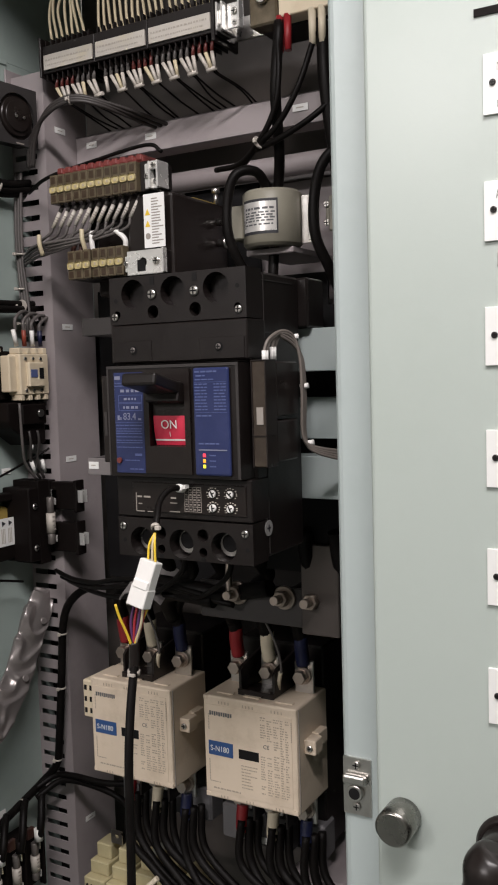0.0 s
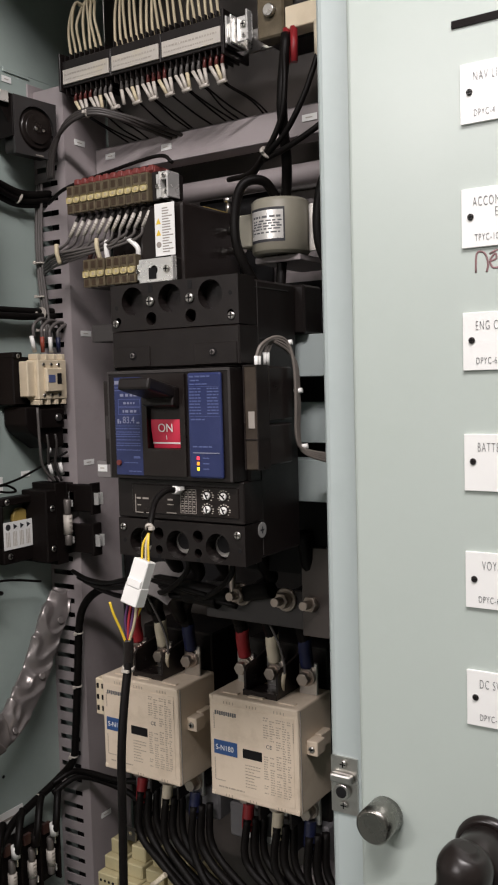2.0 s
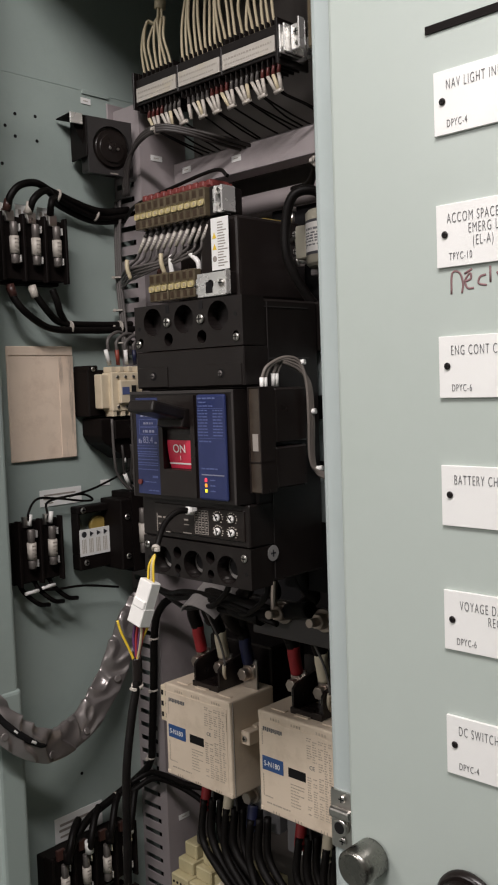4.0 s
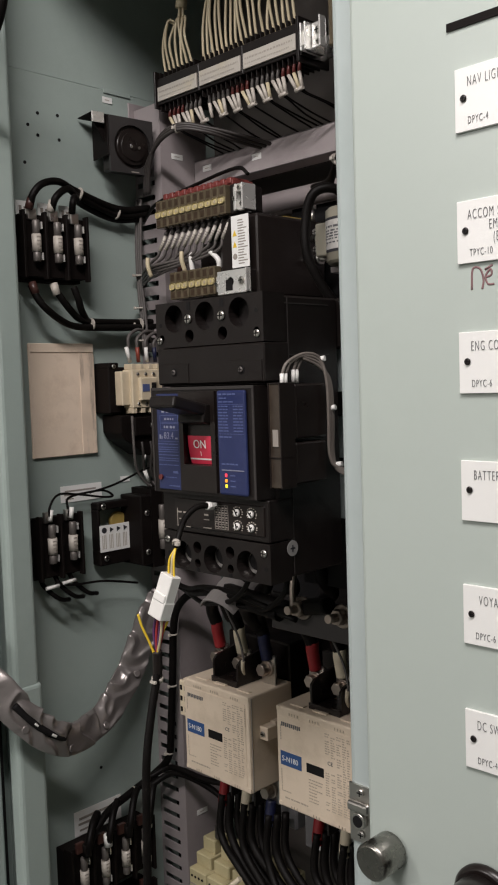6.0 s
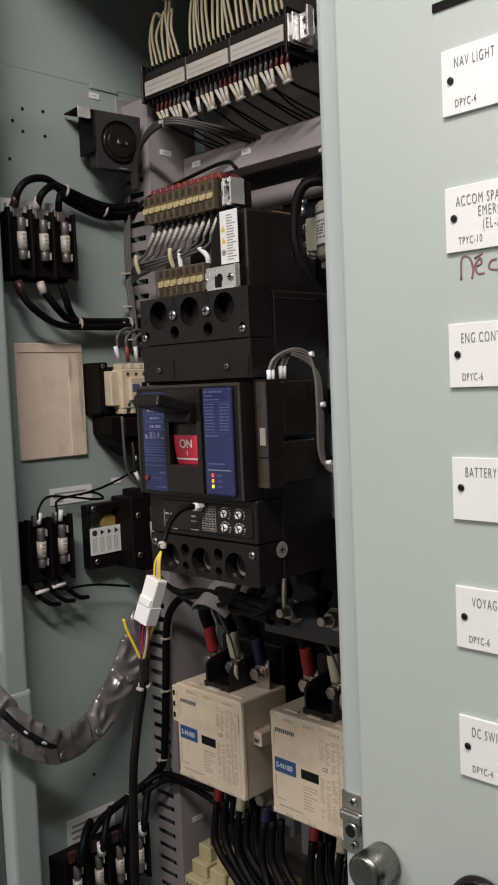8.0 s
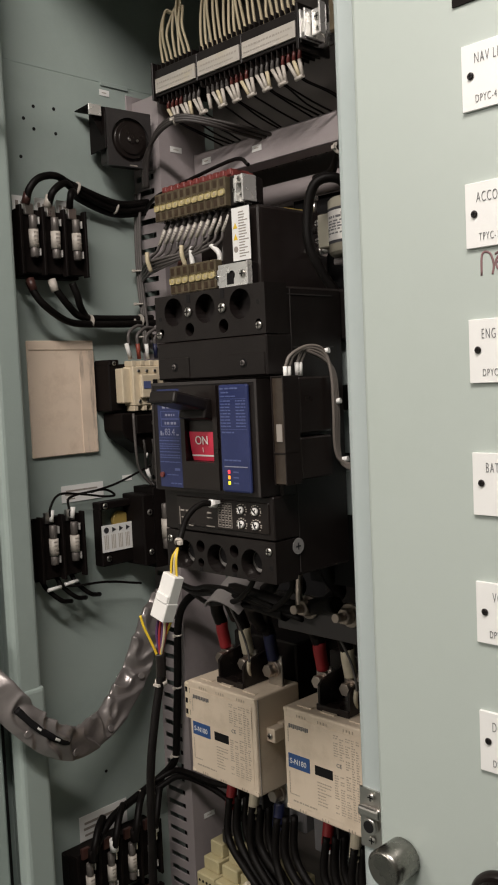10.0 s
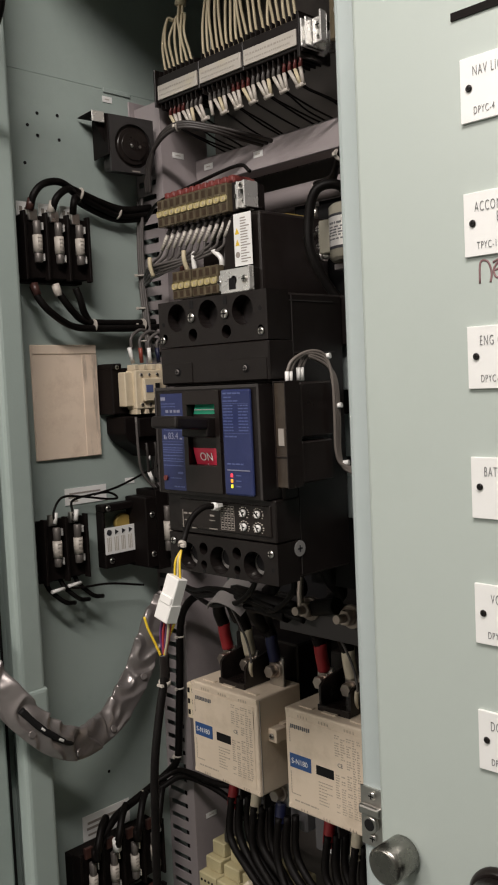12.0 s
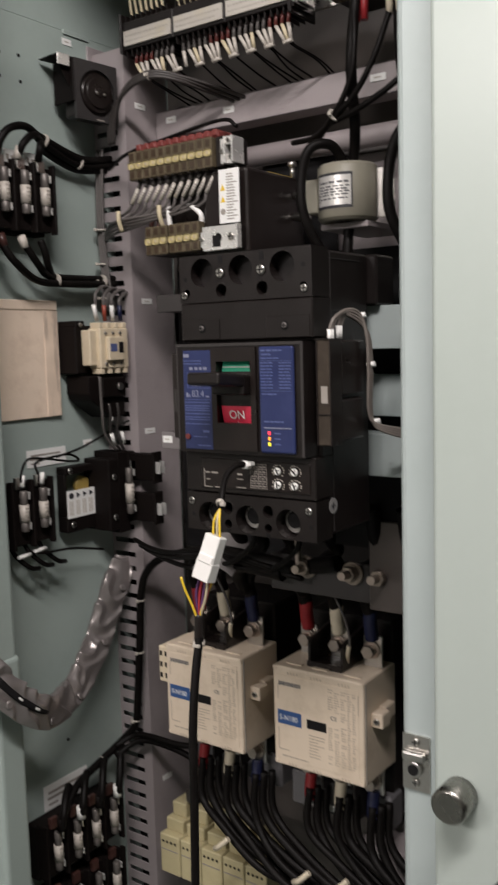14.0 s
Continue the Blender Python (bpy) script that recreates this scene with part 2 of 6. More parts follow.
def solid(name, bm, material, label, category, m=None, group="", kind=""):
    """A thing that is one mesh."""
    ob = part(name, bm, material, None, label, m)
    return tagged(ob, label, category, group, kind)


def lettering(text, size, width, m, material, parent, align="LEFT", name="lettering", label="", spacing=1.0, thin=0.0):
    """Raised letters on a face that looks to -y; width narrows or widens them."""
    cu = bpy.data.curves.new("letters", "FONT")
    cu.body, cu.size, cu.extrude, cu.align_x, cu.space_line, cu.space_character = text, size, 0.00012, align, 1.05, spacing
    cu.offset = -thin
    tmp = bpy.data.objects.new("letters", cu)
    scene.collection.objects.link(tmp)
    me = bpy.data.meshes.new_from_object(tmp.evaluated_get(bpy.context.evaluated_depsgraph_get()))
    bpy.data.objects.remove(tmp)
    bpy.data.curves.remove(cu)
    me.transform(Matrix.Diagonal((width, 1, 1, 1)))
    me.materials.clear()
    me.materials.append(material)
    ob = new(name, me)
    ob.parent = parent
    ob.matrix_basis = m @ pose(0, 0, 0, 90)
    return tagged(ob, label)


def bars(rows, y, thick=0.0003):
    """Unreadable print as thin bars: rows of (x0, x1, z0, z1) just proud of a face at y."""
    bm = bmesh.new()
    for x0, x1, z0, z1 in rows:
        box(bm, x0, x1, y - thick, y, z0, z1)
    return bm


def words(x0, x1, z, h, rng, most=0.006):
    """Bars that stand for one line of print too small to read: word after word, with gaps."""
    out = []
    x = x0
    while x < x1 - 0.0008:
        w = min(rng.uniform(0.25, 1.0) * most, x1 - x)
        out.append((x, x + w, z, z + h))
        x += w + h * rng.uniform(0.5, 1.0)
    return out


def screw(parent, x, y, z, r=0.003, material=None, name="screw"):
    """A cross-head screw on a face that looks to -y."""
    bm = bmesh.new()
    cyl(bm, (x, y, z), (x, y - r * 0.6, z), r, 14, bevel=r * 0.25)
    ob = part(name, bm, material or STEEL, parent)
    bm = bmesh.new()
    y1 = y - r * 0.6
    box(bm, x - r * 0.75, x + r * 0.75, y1 - 0.0002, y1, z - r * 0.14, z + r * 0.14)
    box(bm, x - r * 0.14, x + r * 0.14, y1 - 0.0002, y1, z - r * 0.75, z + r * 0.75)
    part("slot", bm, DARK, ob)
    return ob


# ---- the room and the switchboard ----
def shell(name, x0, x1, y0, y1, z0, z1, material, label, category):
    return solid(name, boxes((x0, x1, y0, y1, z0, z1), bevel=0), material, label, category, kind="structure")


shell("floor", -3.1, 3.1, -3.2, 1.3, -0.1, 0.0, FLOOR, "dark grey-green vinyl deck floor", "floor")
shell("ceiling", -3.1, 3.1, -3.2, 1.3, 2.8, 2.9, ROOM, "off-white painted steel ceiling", "ceiling")
shell("wall_south", -3.1, 3.1, -3.3, -3.2, 0.0, 2.8, ROOM, "off-white painted room wall", "wall")
shell("wall_west", -3.2, -3.1, -3.2, 1.3, 0.0, 2.8, ROOM, "off-white painted room wall", "wall")
shell("wall_east", 3.1, 3.2, -3.2, 1.3, 0.0, 2.8, ROOM, "off-white painted room wall", "wall")
shell("wall_north", -3.1, 3.1, 1.3, 1.4, 0.0, 2.8, ROOM, "off-white painted room wall", "wall")

for at in LAMPS:
    fixture = thing("ceiling_light", pose(at.x, at.y, 2.8), "white twin fluorescent fitting on the ceiling", "lamp", "ceiling lights")
    part("housing", boxes((-0.63, 0.63, -0.09, 0.09, -0.05, 0.0), bevel=0.006), WHITE, fixture)
    for dy in (-0.05, 0.05):
        bm = bmesh.new()
        cyl(bm, (-0.6, dy, -0.066), (0.6, dy, -0.066), 0.013, 12)
        part("tube", bm, TUBE_GLOW, fixture, "glowing fluorescent tube")

# the open cabinet
XL, XR, YB, YF = -0.86, -0.25, 1.06, 0.642
cab = thing("switchboard_cabinet", pose(0, 0, 0), "pale green steel switchboard cabinet standing open", "cabinet")
part("side_panel", boxes((XL - 0.003, XL, YF + 0.004, YB, 0.1, 1.915), bevel=0), GREEN_IN_SHADE, cab, "sea green inner side wall")
part("side_panel", boxes((XL - 0.004, XL - 0.001, YF + 0.004, YB, 1.916, 2.25), bevel=0), GREEN_IN_SHADE, cab, "sea green upper side wall")
part("side_panel", boxes((XR, XR + 0.003, YF + 0.004, YB, 0.1, 2.25), bevel=0), GREEN_IN_SHADE, cab)
part("back_panel", boxes((XL, XR, YB, YB + 0.003, 0.1, 2.25), bevel=0), BACK, cab, "dusty grey back sheet")
part("top_panel", boxes((XL - 0.004, XR + 0.003, YF, YB + 0.003, 2.25, 2.254), bevel=0), GREEN, cab)
# added out of view to darken the top of the side wall
part("shade_header", boxes((XL - 0.004, XR + 0.003, YF + 0.005, YF + 0.03, 2.115, 2.249), bevel=0.004), GREEN_IN_SHADE, cab, "unseen header added over the opening to shade the upper wall")
part("plinth", boxes((XL - 0.004, XR + 0.003, YF, YB + 0.003, 0.0, 0.1), bevel=0), GREEN, cab)
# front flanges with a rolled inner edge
# left flange darker than the right one: its shade is in the colour
part("front_flange", boxes((-0.821, -0.8, YF, YF + 0.035, 0.1, 2.25), bevel=0.006, seg=3), GREEN_IN_SHADE, cab, "folded front flange")
part("flange_stiffener", boxes((-0.8225, -0.7975, YF - 0.0015, YF + 0.0375, 0.1, 1.153), bevel=0.006, seg=3), GREEN_IN_SHADE, cab, "welded lower stiffener")
part("front_flange", boxes((-0.864, -0.8215, YF + 0.018, YF + 0.034, 0.1, 2.25), bevel=0.003), GREEN_IN_SHADE, cab)
part("front_flange", boxes((-0.288, -0.20, YF, YF + 0.03, 0.1, 2.25), bevel=0.007, seg=3), FLANGE, cab, "folded front flange")

# the shut panel door beside it
door = thing("panel_door", pose(-0.247, 0.613, 0.1), "pale green steel panel door, shut, with white nameplates", "door")
part("leaf", boxes((0, 0.955, 0, 0.022, 0, 2.1), bevel=0.004, seg=3), GREEN, door)
part("mimic_bar", boxes((0.080, 0.6, -0.0012, 0, 1.6315, 1.6365), bevel=0), FUSE_BLACK, door, "black mimic line")
bm = bmesh.new()
cyl(bm, (0.0225, 0.0, 1.071), (0.0225, -0.027, 1.071), 0.0136, 40, bevel=0.0022)
knob = part("knob", bm, NICKEL, door, "worn metal latch knob")

# black strip draws the thin line of shade between door and flange
part("gap_shade_strip", boxes((-0.0012, 0.02, 0.0222, 0.0285, 0.0, 2.1), bevel=0), DARK, door, "black strip painted as the shade in the door gap")

# the cabinet's own door, folded back
leaf = thing("open_door", pose(-0.83, 0.60, 0.1), "pale green cabinet door folded wide open", "door")
# the leaf's shade is put into its colour by the darker inner green
part("leaf", boxes((-0.62, 0.003, 0.0, 0.034, 0.0, 2.13), bevel=0.004, seg=3), GREEN_IN_SHADE, leaf)
part("hinge", boxes((-0.03, 0.012, -0.006, 0.0, 0.975, 1.045), bevel=0.002), GREEN_IN_SHADE, leaf, "welded hinge plate")
bm = bmesh.new()
cyl(bm, (0.004, -0.002, 0.955), (0.004, -0.002, 1.06), 0.005, 12)
part("hinge_pin", bm, STEEL, leaf)

# black strip fills the gap beside the leaf with painted shade
part("gap_shade_strip", boxes((-0.016, -0.003, 0.0345, 0.0395, 0.0, 2.13), bevel=0), DARK, leaf, "black strip painted as the shade in the door gap")

# slotted upright
post = thing("slotted_upright", pose(-0.861, 0.905, 0.1), "grey painted slotted steel upright beside the side wall", "upright")
slots = [(0.006, 0.043, z, z + 0.0072) for z in np.arange(0.55, 1.76, 0.0196)]
face = [(0.001, 0.006, 0, 0.0016, 0, 1.795), (0.043, 0.058, 0, 0.0016, 0, 1.795)]
edges = [0.0] + [z for a, b, z0, z1 in slots for z in (z0, z1)] + [1.795]
face += [(0.006, 0.043, 0, 0.0016, edges[i], edges[i + 1]) for i in range(0, len(edges), 2)]
part("face", boxes(*face, bevel=0), LILAC, post)
part("web", boxes((0.0565, 0.058, 0.0017, 0.084, 0.0, 1.795), bevel=0), LILAC, post)
# a near-black strip puts the shade behind the slots into colour
part("slot_shade_strip", boxes((0.001, 0.056, 0.03, 0.032, 0.0, 1.795), bevel=0), DARK, post, "dark strip painted as the shade behind the slots")
beam = thing("cross_beam", pose(-0.802, 0.965, 1.787), "grey painted steel cross beam", "beam")
part("channel", boxes((0, 0.55, 0, 0.002, 0, 0.036), (0, 0.55, 0, 0.03, 0.034, 0.036), (0, 0.55, 0, 0.03, 0, 0.002), bevel=0.0006), LILAC, beam)
bm = bmesh.new()
cyl(bm, (-0.8, 1.0, 1.752), (-0.255, 1.0, 1.752), 0.013, 20)
solid("conduit", bm, LILAC, "grey round conduit under the cross beam", "conduit")
part("sub_plate", boxes((-0.60, XR, 1.035, 1.04, 1.56, 1.74), bevel=0.001), LILAC, cab, "grey mounting sheet")
for z0, y0 in ((1.501, 0.742), (1.384, 0.742), (1.437, 0.772)):
    r = thing("mounting_rail", pose(-0.42, y0, z0), "pale green steel rail carrying the breaker", "rail", "breaker rails")
    part("rail", boxes((0, 0.17, 0, 0.002, 0, 0.039), (0, 0.17, 0.002, 0.03, 0.037, 0.039), (0, 0.17, 0.002, 0.03, 0, 0.002), bevel=0.0006), FLANGE, r)
# upper bracket gets a darker grey: shade from the overhang put into its colour
for z0, paint in ((1.545, DULL), (1.398, BRACKET)):
    r = thing("rail_bracket", pose(-0.622, 0.745, z0), "grey steel bracket beside the breaker", "bracket", "breaker brackets")
    part("arm", boxes((0, 0.14, 0, 0.002, 0, 0.018), (0, 0.002, 0.002, 0.05, 0, 0.018), bevel=0.0005), paint, r)
# added near-black boards stand for the deep shade behind and beside the breaker
part("shade_board", boxes((-0.47, XR, 0.80, 0.803, 1.30, 1.565), bevel=0), DARK, cab, "dark board added as the shade behind the breaker")
part("rear_shade_board", boxes((-0.80, -0.45, 0.995, 0.998, 1.22, 1.62), bevel=0), DARK, cab, "dark board added as the shade behind the breaker")
# ---- circuit breaker: local origin at the front bottom left corner, x right, y back, z up ----
def circuit_breaker():
    W, H, D = 0.138, 0.245, 0.095
    cb = thing("circuit_breaker", pose(-0.4975, 0.635, 1.342), "black moulded-case circuit breaker with blue rating labels", "circuit breaker")
    part("body", boxes((0.001, W - 0.001, 0.012, 0.097, 0.002, H - 0.002), (0.02, W - 0.02, 0.012, 0.03, 0.07, 0.165), bevel=0.002), BLACK, cb)
    xs = (0.0252, 0.0668, 0.1095)
    top = [(x, 0.230, 0.0125) for x in xs] + [(0.046, 0.2135, 0.0058), (0.089, 0.2135, 0.0058)] + [(0.008, 0.213, 0.0034), (0.130, 0.213, 0.0034)]
    part("terminal_cover", holed(0, W, 0.2042, H, 0, 0.026, top), BLACK, cb, "black terminal cover with round screw wells")
    low = [(x, 0.012, 0.0125) for x in xs] + [(0.046, 0.0225, 0.0055), (0.089, 0.0225, 0.0055), (0.046, 0.008, 0.004), (0.089, 0.008, 0.004)]
    part("terminal_cover", holed(0, W, 0.0, 0.0345, 0, 0.026, [(x, max(z, r + 0.0015), r) for x, z, r in low]), BLACK, cb, "black terminal cover with round screw wells")
    for zc in (0.230, 0.014):
        for x in xs:
            bm = bmesh.new()
            yb = 0.0165 if zc > 0.1 else 0.0115
            cyl(bm, (x, 0.026, zc), (x, yb, zc), 0.0118, 16, 0.0108, bevel=0.001)
            b = part("terminal_bolt", bm, STEEL, cb)
            bm = bmesh.new()
            cyl(bm, (x, yb + 0.0001, zc + 0.0015), (x, yb - 0.0005, zc + 0.0015), 0.0078, 16)
            part("socket", bm, DARK, b)
    for x in (0.046, 0.089):
        screw(cb, x, 0.0, 0.2285, 0.0043)
        part("slot", boxes((x - 0.0022, x + 0.0022, -0.0003, 0.001, 0.2365, 0.2435), bevel=0), DARK, cb)
        part("slot", boxes((x - 0.0018, x + 0.0018, -0.0003, 0.001, 0.0005, 0.0035), bevel=0), DARK, cb)
    for x, z in ((0.0068, 0.225), (0.1302, 0.230), (0.1325, 0.013), (0.0068, 0.014)):
        bm = bmesh.new()
        cyl(bm, (x, 0.001, z), (x, -0.0003, z), 0.0019, 12)
        part("pin_hole", bm, DARK, cb)
    for x in (0.006, 0.131):
        for z in (0.211, 0.0265):
            screw(cb, x, 0.0, z, 0.0034)
    part("upper_cover", boxes((0.0, W, 0.0, 0.03, 0.1705, 0.2036), (0.0015, W - 0.0015, 0.003, 0.03, 0.1685, 0.1705), bevel=0.0011), BLACK, cb)
    for x0, x1 in ((0.0025, 0.0435), (0.0925, 0.1355)):
        part("cover_tab", boxes((x0, x1, -0.0008, 0.002, 0.1715, 0.1895), bevel=0.0004), BLACK, cb)
    for x in (0.0245, 0.1115):
        bm = bmesh.new()
        cyl(bm, (x, -0.0006, 0.1815), (x, -0.0012, 0.1815), 0.0040, 18)
        part("screw_well", bm, DARK, cb)
        screw(cb, x, -0.0012, 0.1815, 0.0026, WIRE_GREY)
    # the raised middle collar with a window for the handle
    wx0, wx1, wz0, wz1 = 0.047, 0.083, 0.0995, 0.1525
    part("collar", holed(0.001, W - 0.0035, 0.0725, 0.168, -0.010, 0.02, slots=[(wx0, wx1, wz0, wz1)]), BLACK, cb)
    # lighter strips paint the highlight along the collar's bevelled edges
    part("collar_highlight", boxes((0.0012, W - 0.0037, -0.0106, -0.0098, 0.1655, 0.1682), (W - 0.0062, W - 0.0037, -0.0106, -0.0098, 0.073, 0.1655), (0.0012, 0.003, -0.0106, -0.0098, 0.073, 0.1655), bevel=0.0002), DULL, cb)
    part("handle_surround", holed(0.0415, 0.0885, 0.076, 0.164, -0.0125, -0.0102, slots=[(wx0, wx1, wz0, wz1)]), BLACK_SMOOTH, cb)
    part("side_block", boxes((-0.0125, -0.0012, -0.001, 0.03, 0.083, 0.160), bevel=0.001), BLACK_SMOOTH, cb)
    part("side_tag", boxes((-0.0100, -0.0068, -0.0016, -0.001, 0.107, 0.128), bevel=0), DULL, cb)
    # blue labels
    left = part("rating_label", boxes((0.0095, 0.0405, -0.0112, -0.0101, 0.0755, 0.1625), bevel=0.0003), BLUE, cb, "blue rating label")
    right = part("rating_label", boxes((0.0925, 0.1268, -0.0135, -0.0101, 0.0755, 0.1645), bevel=0.0018, seg=2), BLUE, cb, "blue rating label")
    pr = random.Random(8)
    part("print", bars([(0.0105, 0.0165, 0.1565, 0.1595)] + words(0.0165, 0.036, 0.1455, 0.0024, pr, 0.009) + words(0.020, 0.033, 0.1387, 0.0019, pr, 0.004) + words(0.019, 0.036, 0.1313, 0.0022, pr, 0.006), -0.0112), PALE_INK, left, "pale printed lines")
    frames = [(x0, x1, z, z + 0.0004) for x0, x1, z in ((0.014, 0.039, 0.1365), (0.014, 0.039, 0.1428), (0.014, 0.039, 0.1295), (0.014, 0.039, 0.1355))]
    for z in (0.153, 0.1505, 0.1165, 0.1135, 0.1115, 0.1095, 0.1065, 0.1035, 0.1015, 0.0975):
        frames += words(0.0105, 0.038 if z < 0.12 else 0.030, z, 0.0008, pr)
    part("print", bars(frames + [(0.014, 0.0144, 0.1295, 0.1432), (0.0387, 0.0391, 0.1295, 0.1432), (0.010, 0.039, 0.1192, 0.1195), (0.030, 0.037, 0.0905, 0.0925)] + words(0.019, 0.035, 0.0862, 0.0008, pr) + words(0.024, 0.038, 0.0785, 0.001, pr), -0.0112), BLUE_PALE, left)
    lettering("83.4", 0.0085, 0.95, pose(0.0185, -0.0114, 0.1218), PALE_INK, left)
    part("print", bars([(0.0125, 0.0145, 0.1215, 0.1255), (0.0155, 0.0165, 0.1215, 0.124), (0.0345, 0.0375, 0.1215, 0.123)], -0.0112), PALE_INK, left)
    bm = bmesh.new()
    cyl(bm, (0.0135, -0.011, 0.0865), (0.0135, -0.0132, 0.0865), 0.0024, 14)
    part("trip_button", bm, RED_DARK, cb, "small red trip button")
    rows = words(0.095, 0.118, 0.1605, 0.0014, pr) + words(0.096, 0.106, 0.1573, 0.0012, pr) + words(0.095, 0.113, 0.1543, 0.001, pr)
    for k in range(9):
        z = 0.1505 - k * 0.0026
        rows += words(0.0945, 0.1065, z, 0.001, pr) + words(0.113, 0.1245, z, 0.001, pr)
    part("print", bars(rows + [(0.0945, 0.125, 0.1275, 0.1278), (0.0945, 0.125, 0.1525, 0.1528)] + words(0.0955, 0.110, 0.1245, 0.0012, pr) + words(0.097, 0.118, 0.1015, 0.0012, pr), -0.0135), BLUE_PALE, right)
    part("print", bars([(0.097, 0.124, 0.0965, 0.0974)], -0.0136), PALE_INK, right)
    for k, m in enumerate((LED_RED, LED_AMBER, LED_YELLOW)):
        z = 0.0925 - k * 0.0046
        part("indicator_led", boxes((0.1008, 0.1034, -0.0142, -0.0134, z - 0.0015, z + 0.0015), bevel=0.0003), m, cb, "small lit indicator")
        part("print", bars([(0.107, 0.113, z - 0.0005, z + 0.0005)], -0.0135), BLUE_PALE, right)
    # the lower trip unit with its setting dials
    part("trip_unit", boxes((0.0, W, 0.0, 0.03, 0.0355, 0.0715), bevel=0.001), BLACK, cb)
    part("setting_plate", boxes((0.018, 0.133, -0.0012, 0.001, 0.0405, 0.0665), bevel=0.0005), BLACK_SMOOTH, cb)
    rows = [(0.0215, 0.0305, 0.0405, 0.0412), (0.0335, 0.0395, 0.0405, 0.0412), (0.0215, 0.0222, 0.041, 0.057), (0.023, 0.028, 0.053, 0.0545), (0.030, 0.037, 0.053, 0.0545), (0.024, 0.028, 0.047, 0.048), (0.0585, 0.064, 0.053, 0.0545), (0.058, 0.065, 0.049, 0.0498), (0.057, 0.0675, 0.0415, 0.0425)]
    for k in range(6):
        rows.append((0.0725, 0.0895, 0.0425 + k * 0.0042, 0.0429 + k * 0.0042))
    for k in range(5):
        rows.append((0.0725 + k * 0.0042, 0.0729 + k * 0.0042, 0.0425, 0.0639))
    for i in range(4):
        for k in range(5):
            rows.append((0.0736 + i * 0.0042, 0.0757 + i * 0.0042, 0.0440 + k * 0.0042, 0.0452 + k * 0.0042))
    part("print", bars(rows, -0.0012), GREY_INK, cb, "fine pale setting tables")
    for x in (0.1015, 0.1185):
        for z in (0.0470, 0.0590):
            bm = bmesh.new()
            cyl(bm, (x, -0.001, z), (x, -0.0038, z), 0.0032, 18, bevel=0.0005)
            d = part("setting_dial", bm, WHITE, cb, "white rotary setting dial")
            bm = bmesh.new()
            a = random.uniform(-0.6, 0.6)
            box(bm, -0.0027, 0.0027, -0.0003, 0, -0.0006, 0.0006)
            box(bm, -0.0005, 0.0005, -0.0003, 0, 0.0007, 0.0026)
            part("slot", bm, DARK, d, m=pose(x, -0.0038, z, 0, math.degrees(a) + 60, 0))
            tick = bmesh.new()
            for k in range(11):
                b = radians(-40 + k * 26 + random.uniform(-7, 7))
                cx, cz = x + 0.0058 * math.cos(b), z + 0.0050 * math.sin(b)
                w = random.uniform(0.0004, 0.0009)
                box(tick, cx - w, cx + w, -0.0015, -0.0012, cz - 0.0004, cz + random.uniform(0.0002, 0.0006))
            part("print", tick, MARK_GREY, d)
    # side seams and the inspection sticker
    part("seam", boxes((W - 0.001, W - 0.0004, 0.030, 0.0308, 0.005, H - 0.004), (W - 0.001, W - 0.0004, 0.031, D - 0.011, 0.1925, 0.1935), (W - 0.001, W - 0.0004, 0.0268, 0.084, 0.236, 0.2368), bevel=0), DULL, cb)
    bm = bmesh.new()
    cyl(bm, (W - 0.0012, 0.0275, 0.0275), (W + 0.0003, 0.0275, 0.0275), 0.0068, 24)
    st = part("round_sticker", bm, mat("grey_sticker", (0.20, 0.195, 0.19), 0.5), cb, "small round grey sticker")
    part("print", boxes((W + 0.0003, W + 0.0005, 0.0245, 0.0305, 0.0268, 0.0282), (W + 0.0003, W + 0.0005, 0.0268, 0.0282, 0.0245, 0.0305), bevel=0), INK, st)
    part("rear_block", boxes((0.10, W + 0.008, 0.0975, 0.132, 0.198, 0.243), bevel=0.002), BLACK, cb)
    # handle on its shaft, with the curved flag that carries the on and off marks
    pz, py, R = 0.124, 0.072, 0.080
    cx = (wx0 + wx1) / 2

    def sector(a0, a1, r0, r1, x0, x1, n=10):
        b = bmesh.new()
        rows = []
        for k in range(n + 1):
            a = radians(a0 + (a1 - a0) * k / n)
            rows.append([b.verts.new((x, -r * math.cos(a), r * math.sin(a))) for x, r in ((x0, r1), (x1, r1), (x1, r0), (x0, r0))])
        for u, v in zip(rows, rows[1:]):
            for i in range(4):
                b.faces.new((u[i], u[(i + 1) % 4], v[(i + 1) % 4], v[i]))
        b.faces.new(rows[0])
        b.faces.new(rows[-1][::-1])
        return b

    h = part("handle", sector(-38, 20, R - 0.004, R, -0.0172, 0.0172), BLACK_SMOOTH, cb, "black toggle handle")
    bm = bmesh.new()
    box(bm, -0.0168, 0.0168, -R - 0.013, -R + 0.003, -0.0085, 0.0085, bevel=0.0015, seg=2)
    box(bm, -0.0168, 0.0168, -R - 0.0475, -R - 0.010, -0.002, 0.0085, bevel=0.0022, seg=2)
    part("grip", bm, BLACK, h)
    part("on_mark", sector(-31, -12.8, R, R + 0.0004, -0.0166, 0.0166), RED, h, "red ON mark")
    part("on_rule", sector(-28.2, -27.2, R + 0.0004, R + 0.0006, -0.0166, 0.0166, 2), WHITE, h)
    part("off_mark", sector(8.6, 15, R, R + 0.0004, -0.0166, 0.0166), GREEN_FLAG, h, "green mark above the handle")
    part("off_rule", sector(11.0, 11.6, R + 0.0004, R + 0.0006, -0.0166, 0.0166, 2), WHITE, h)
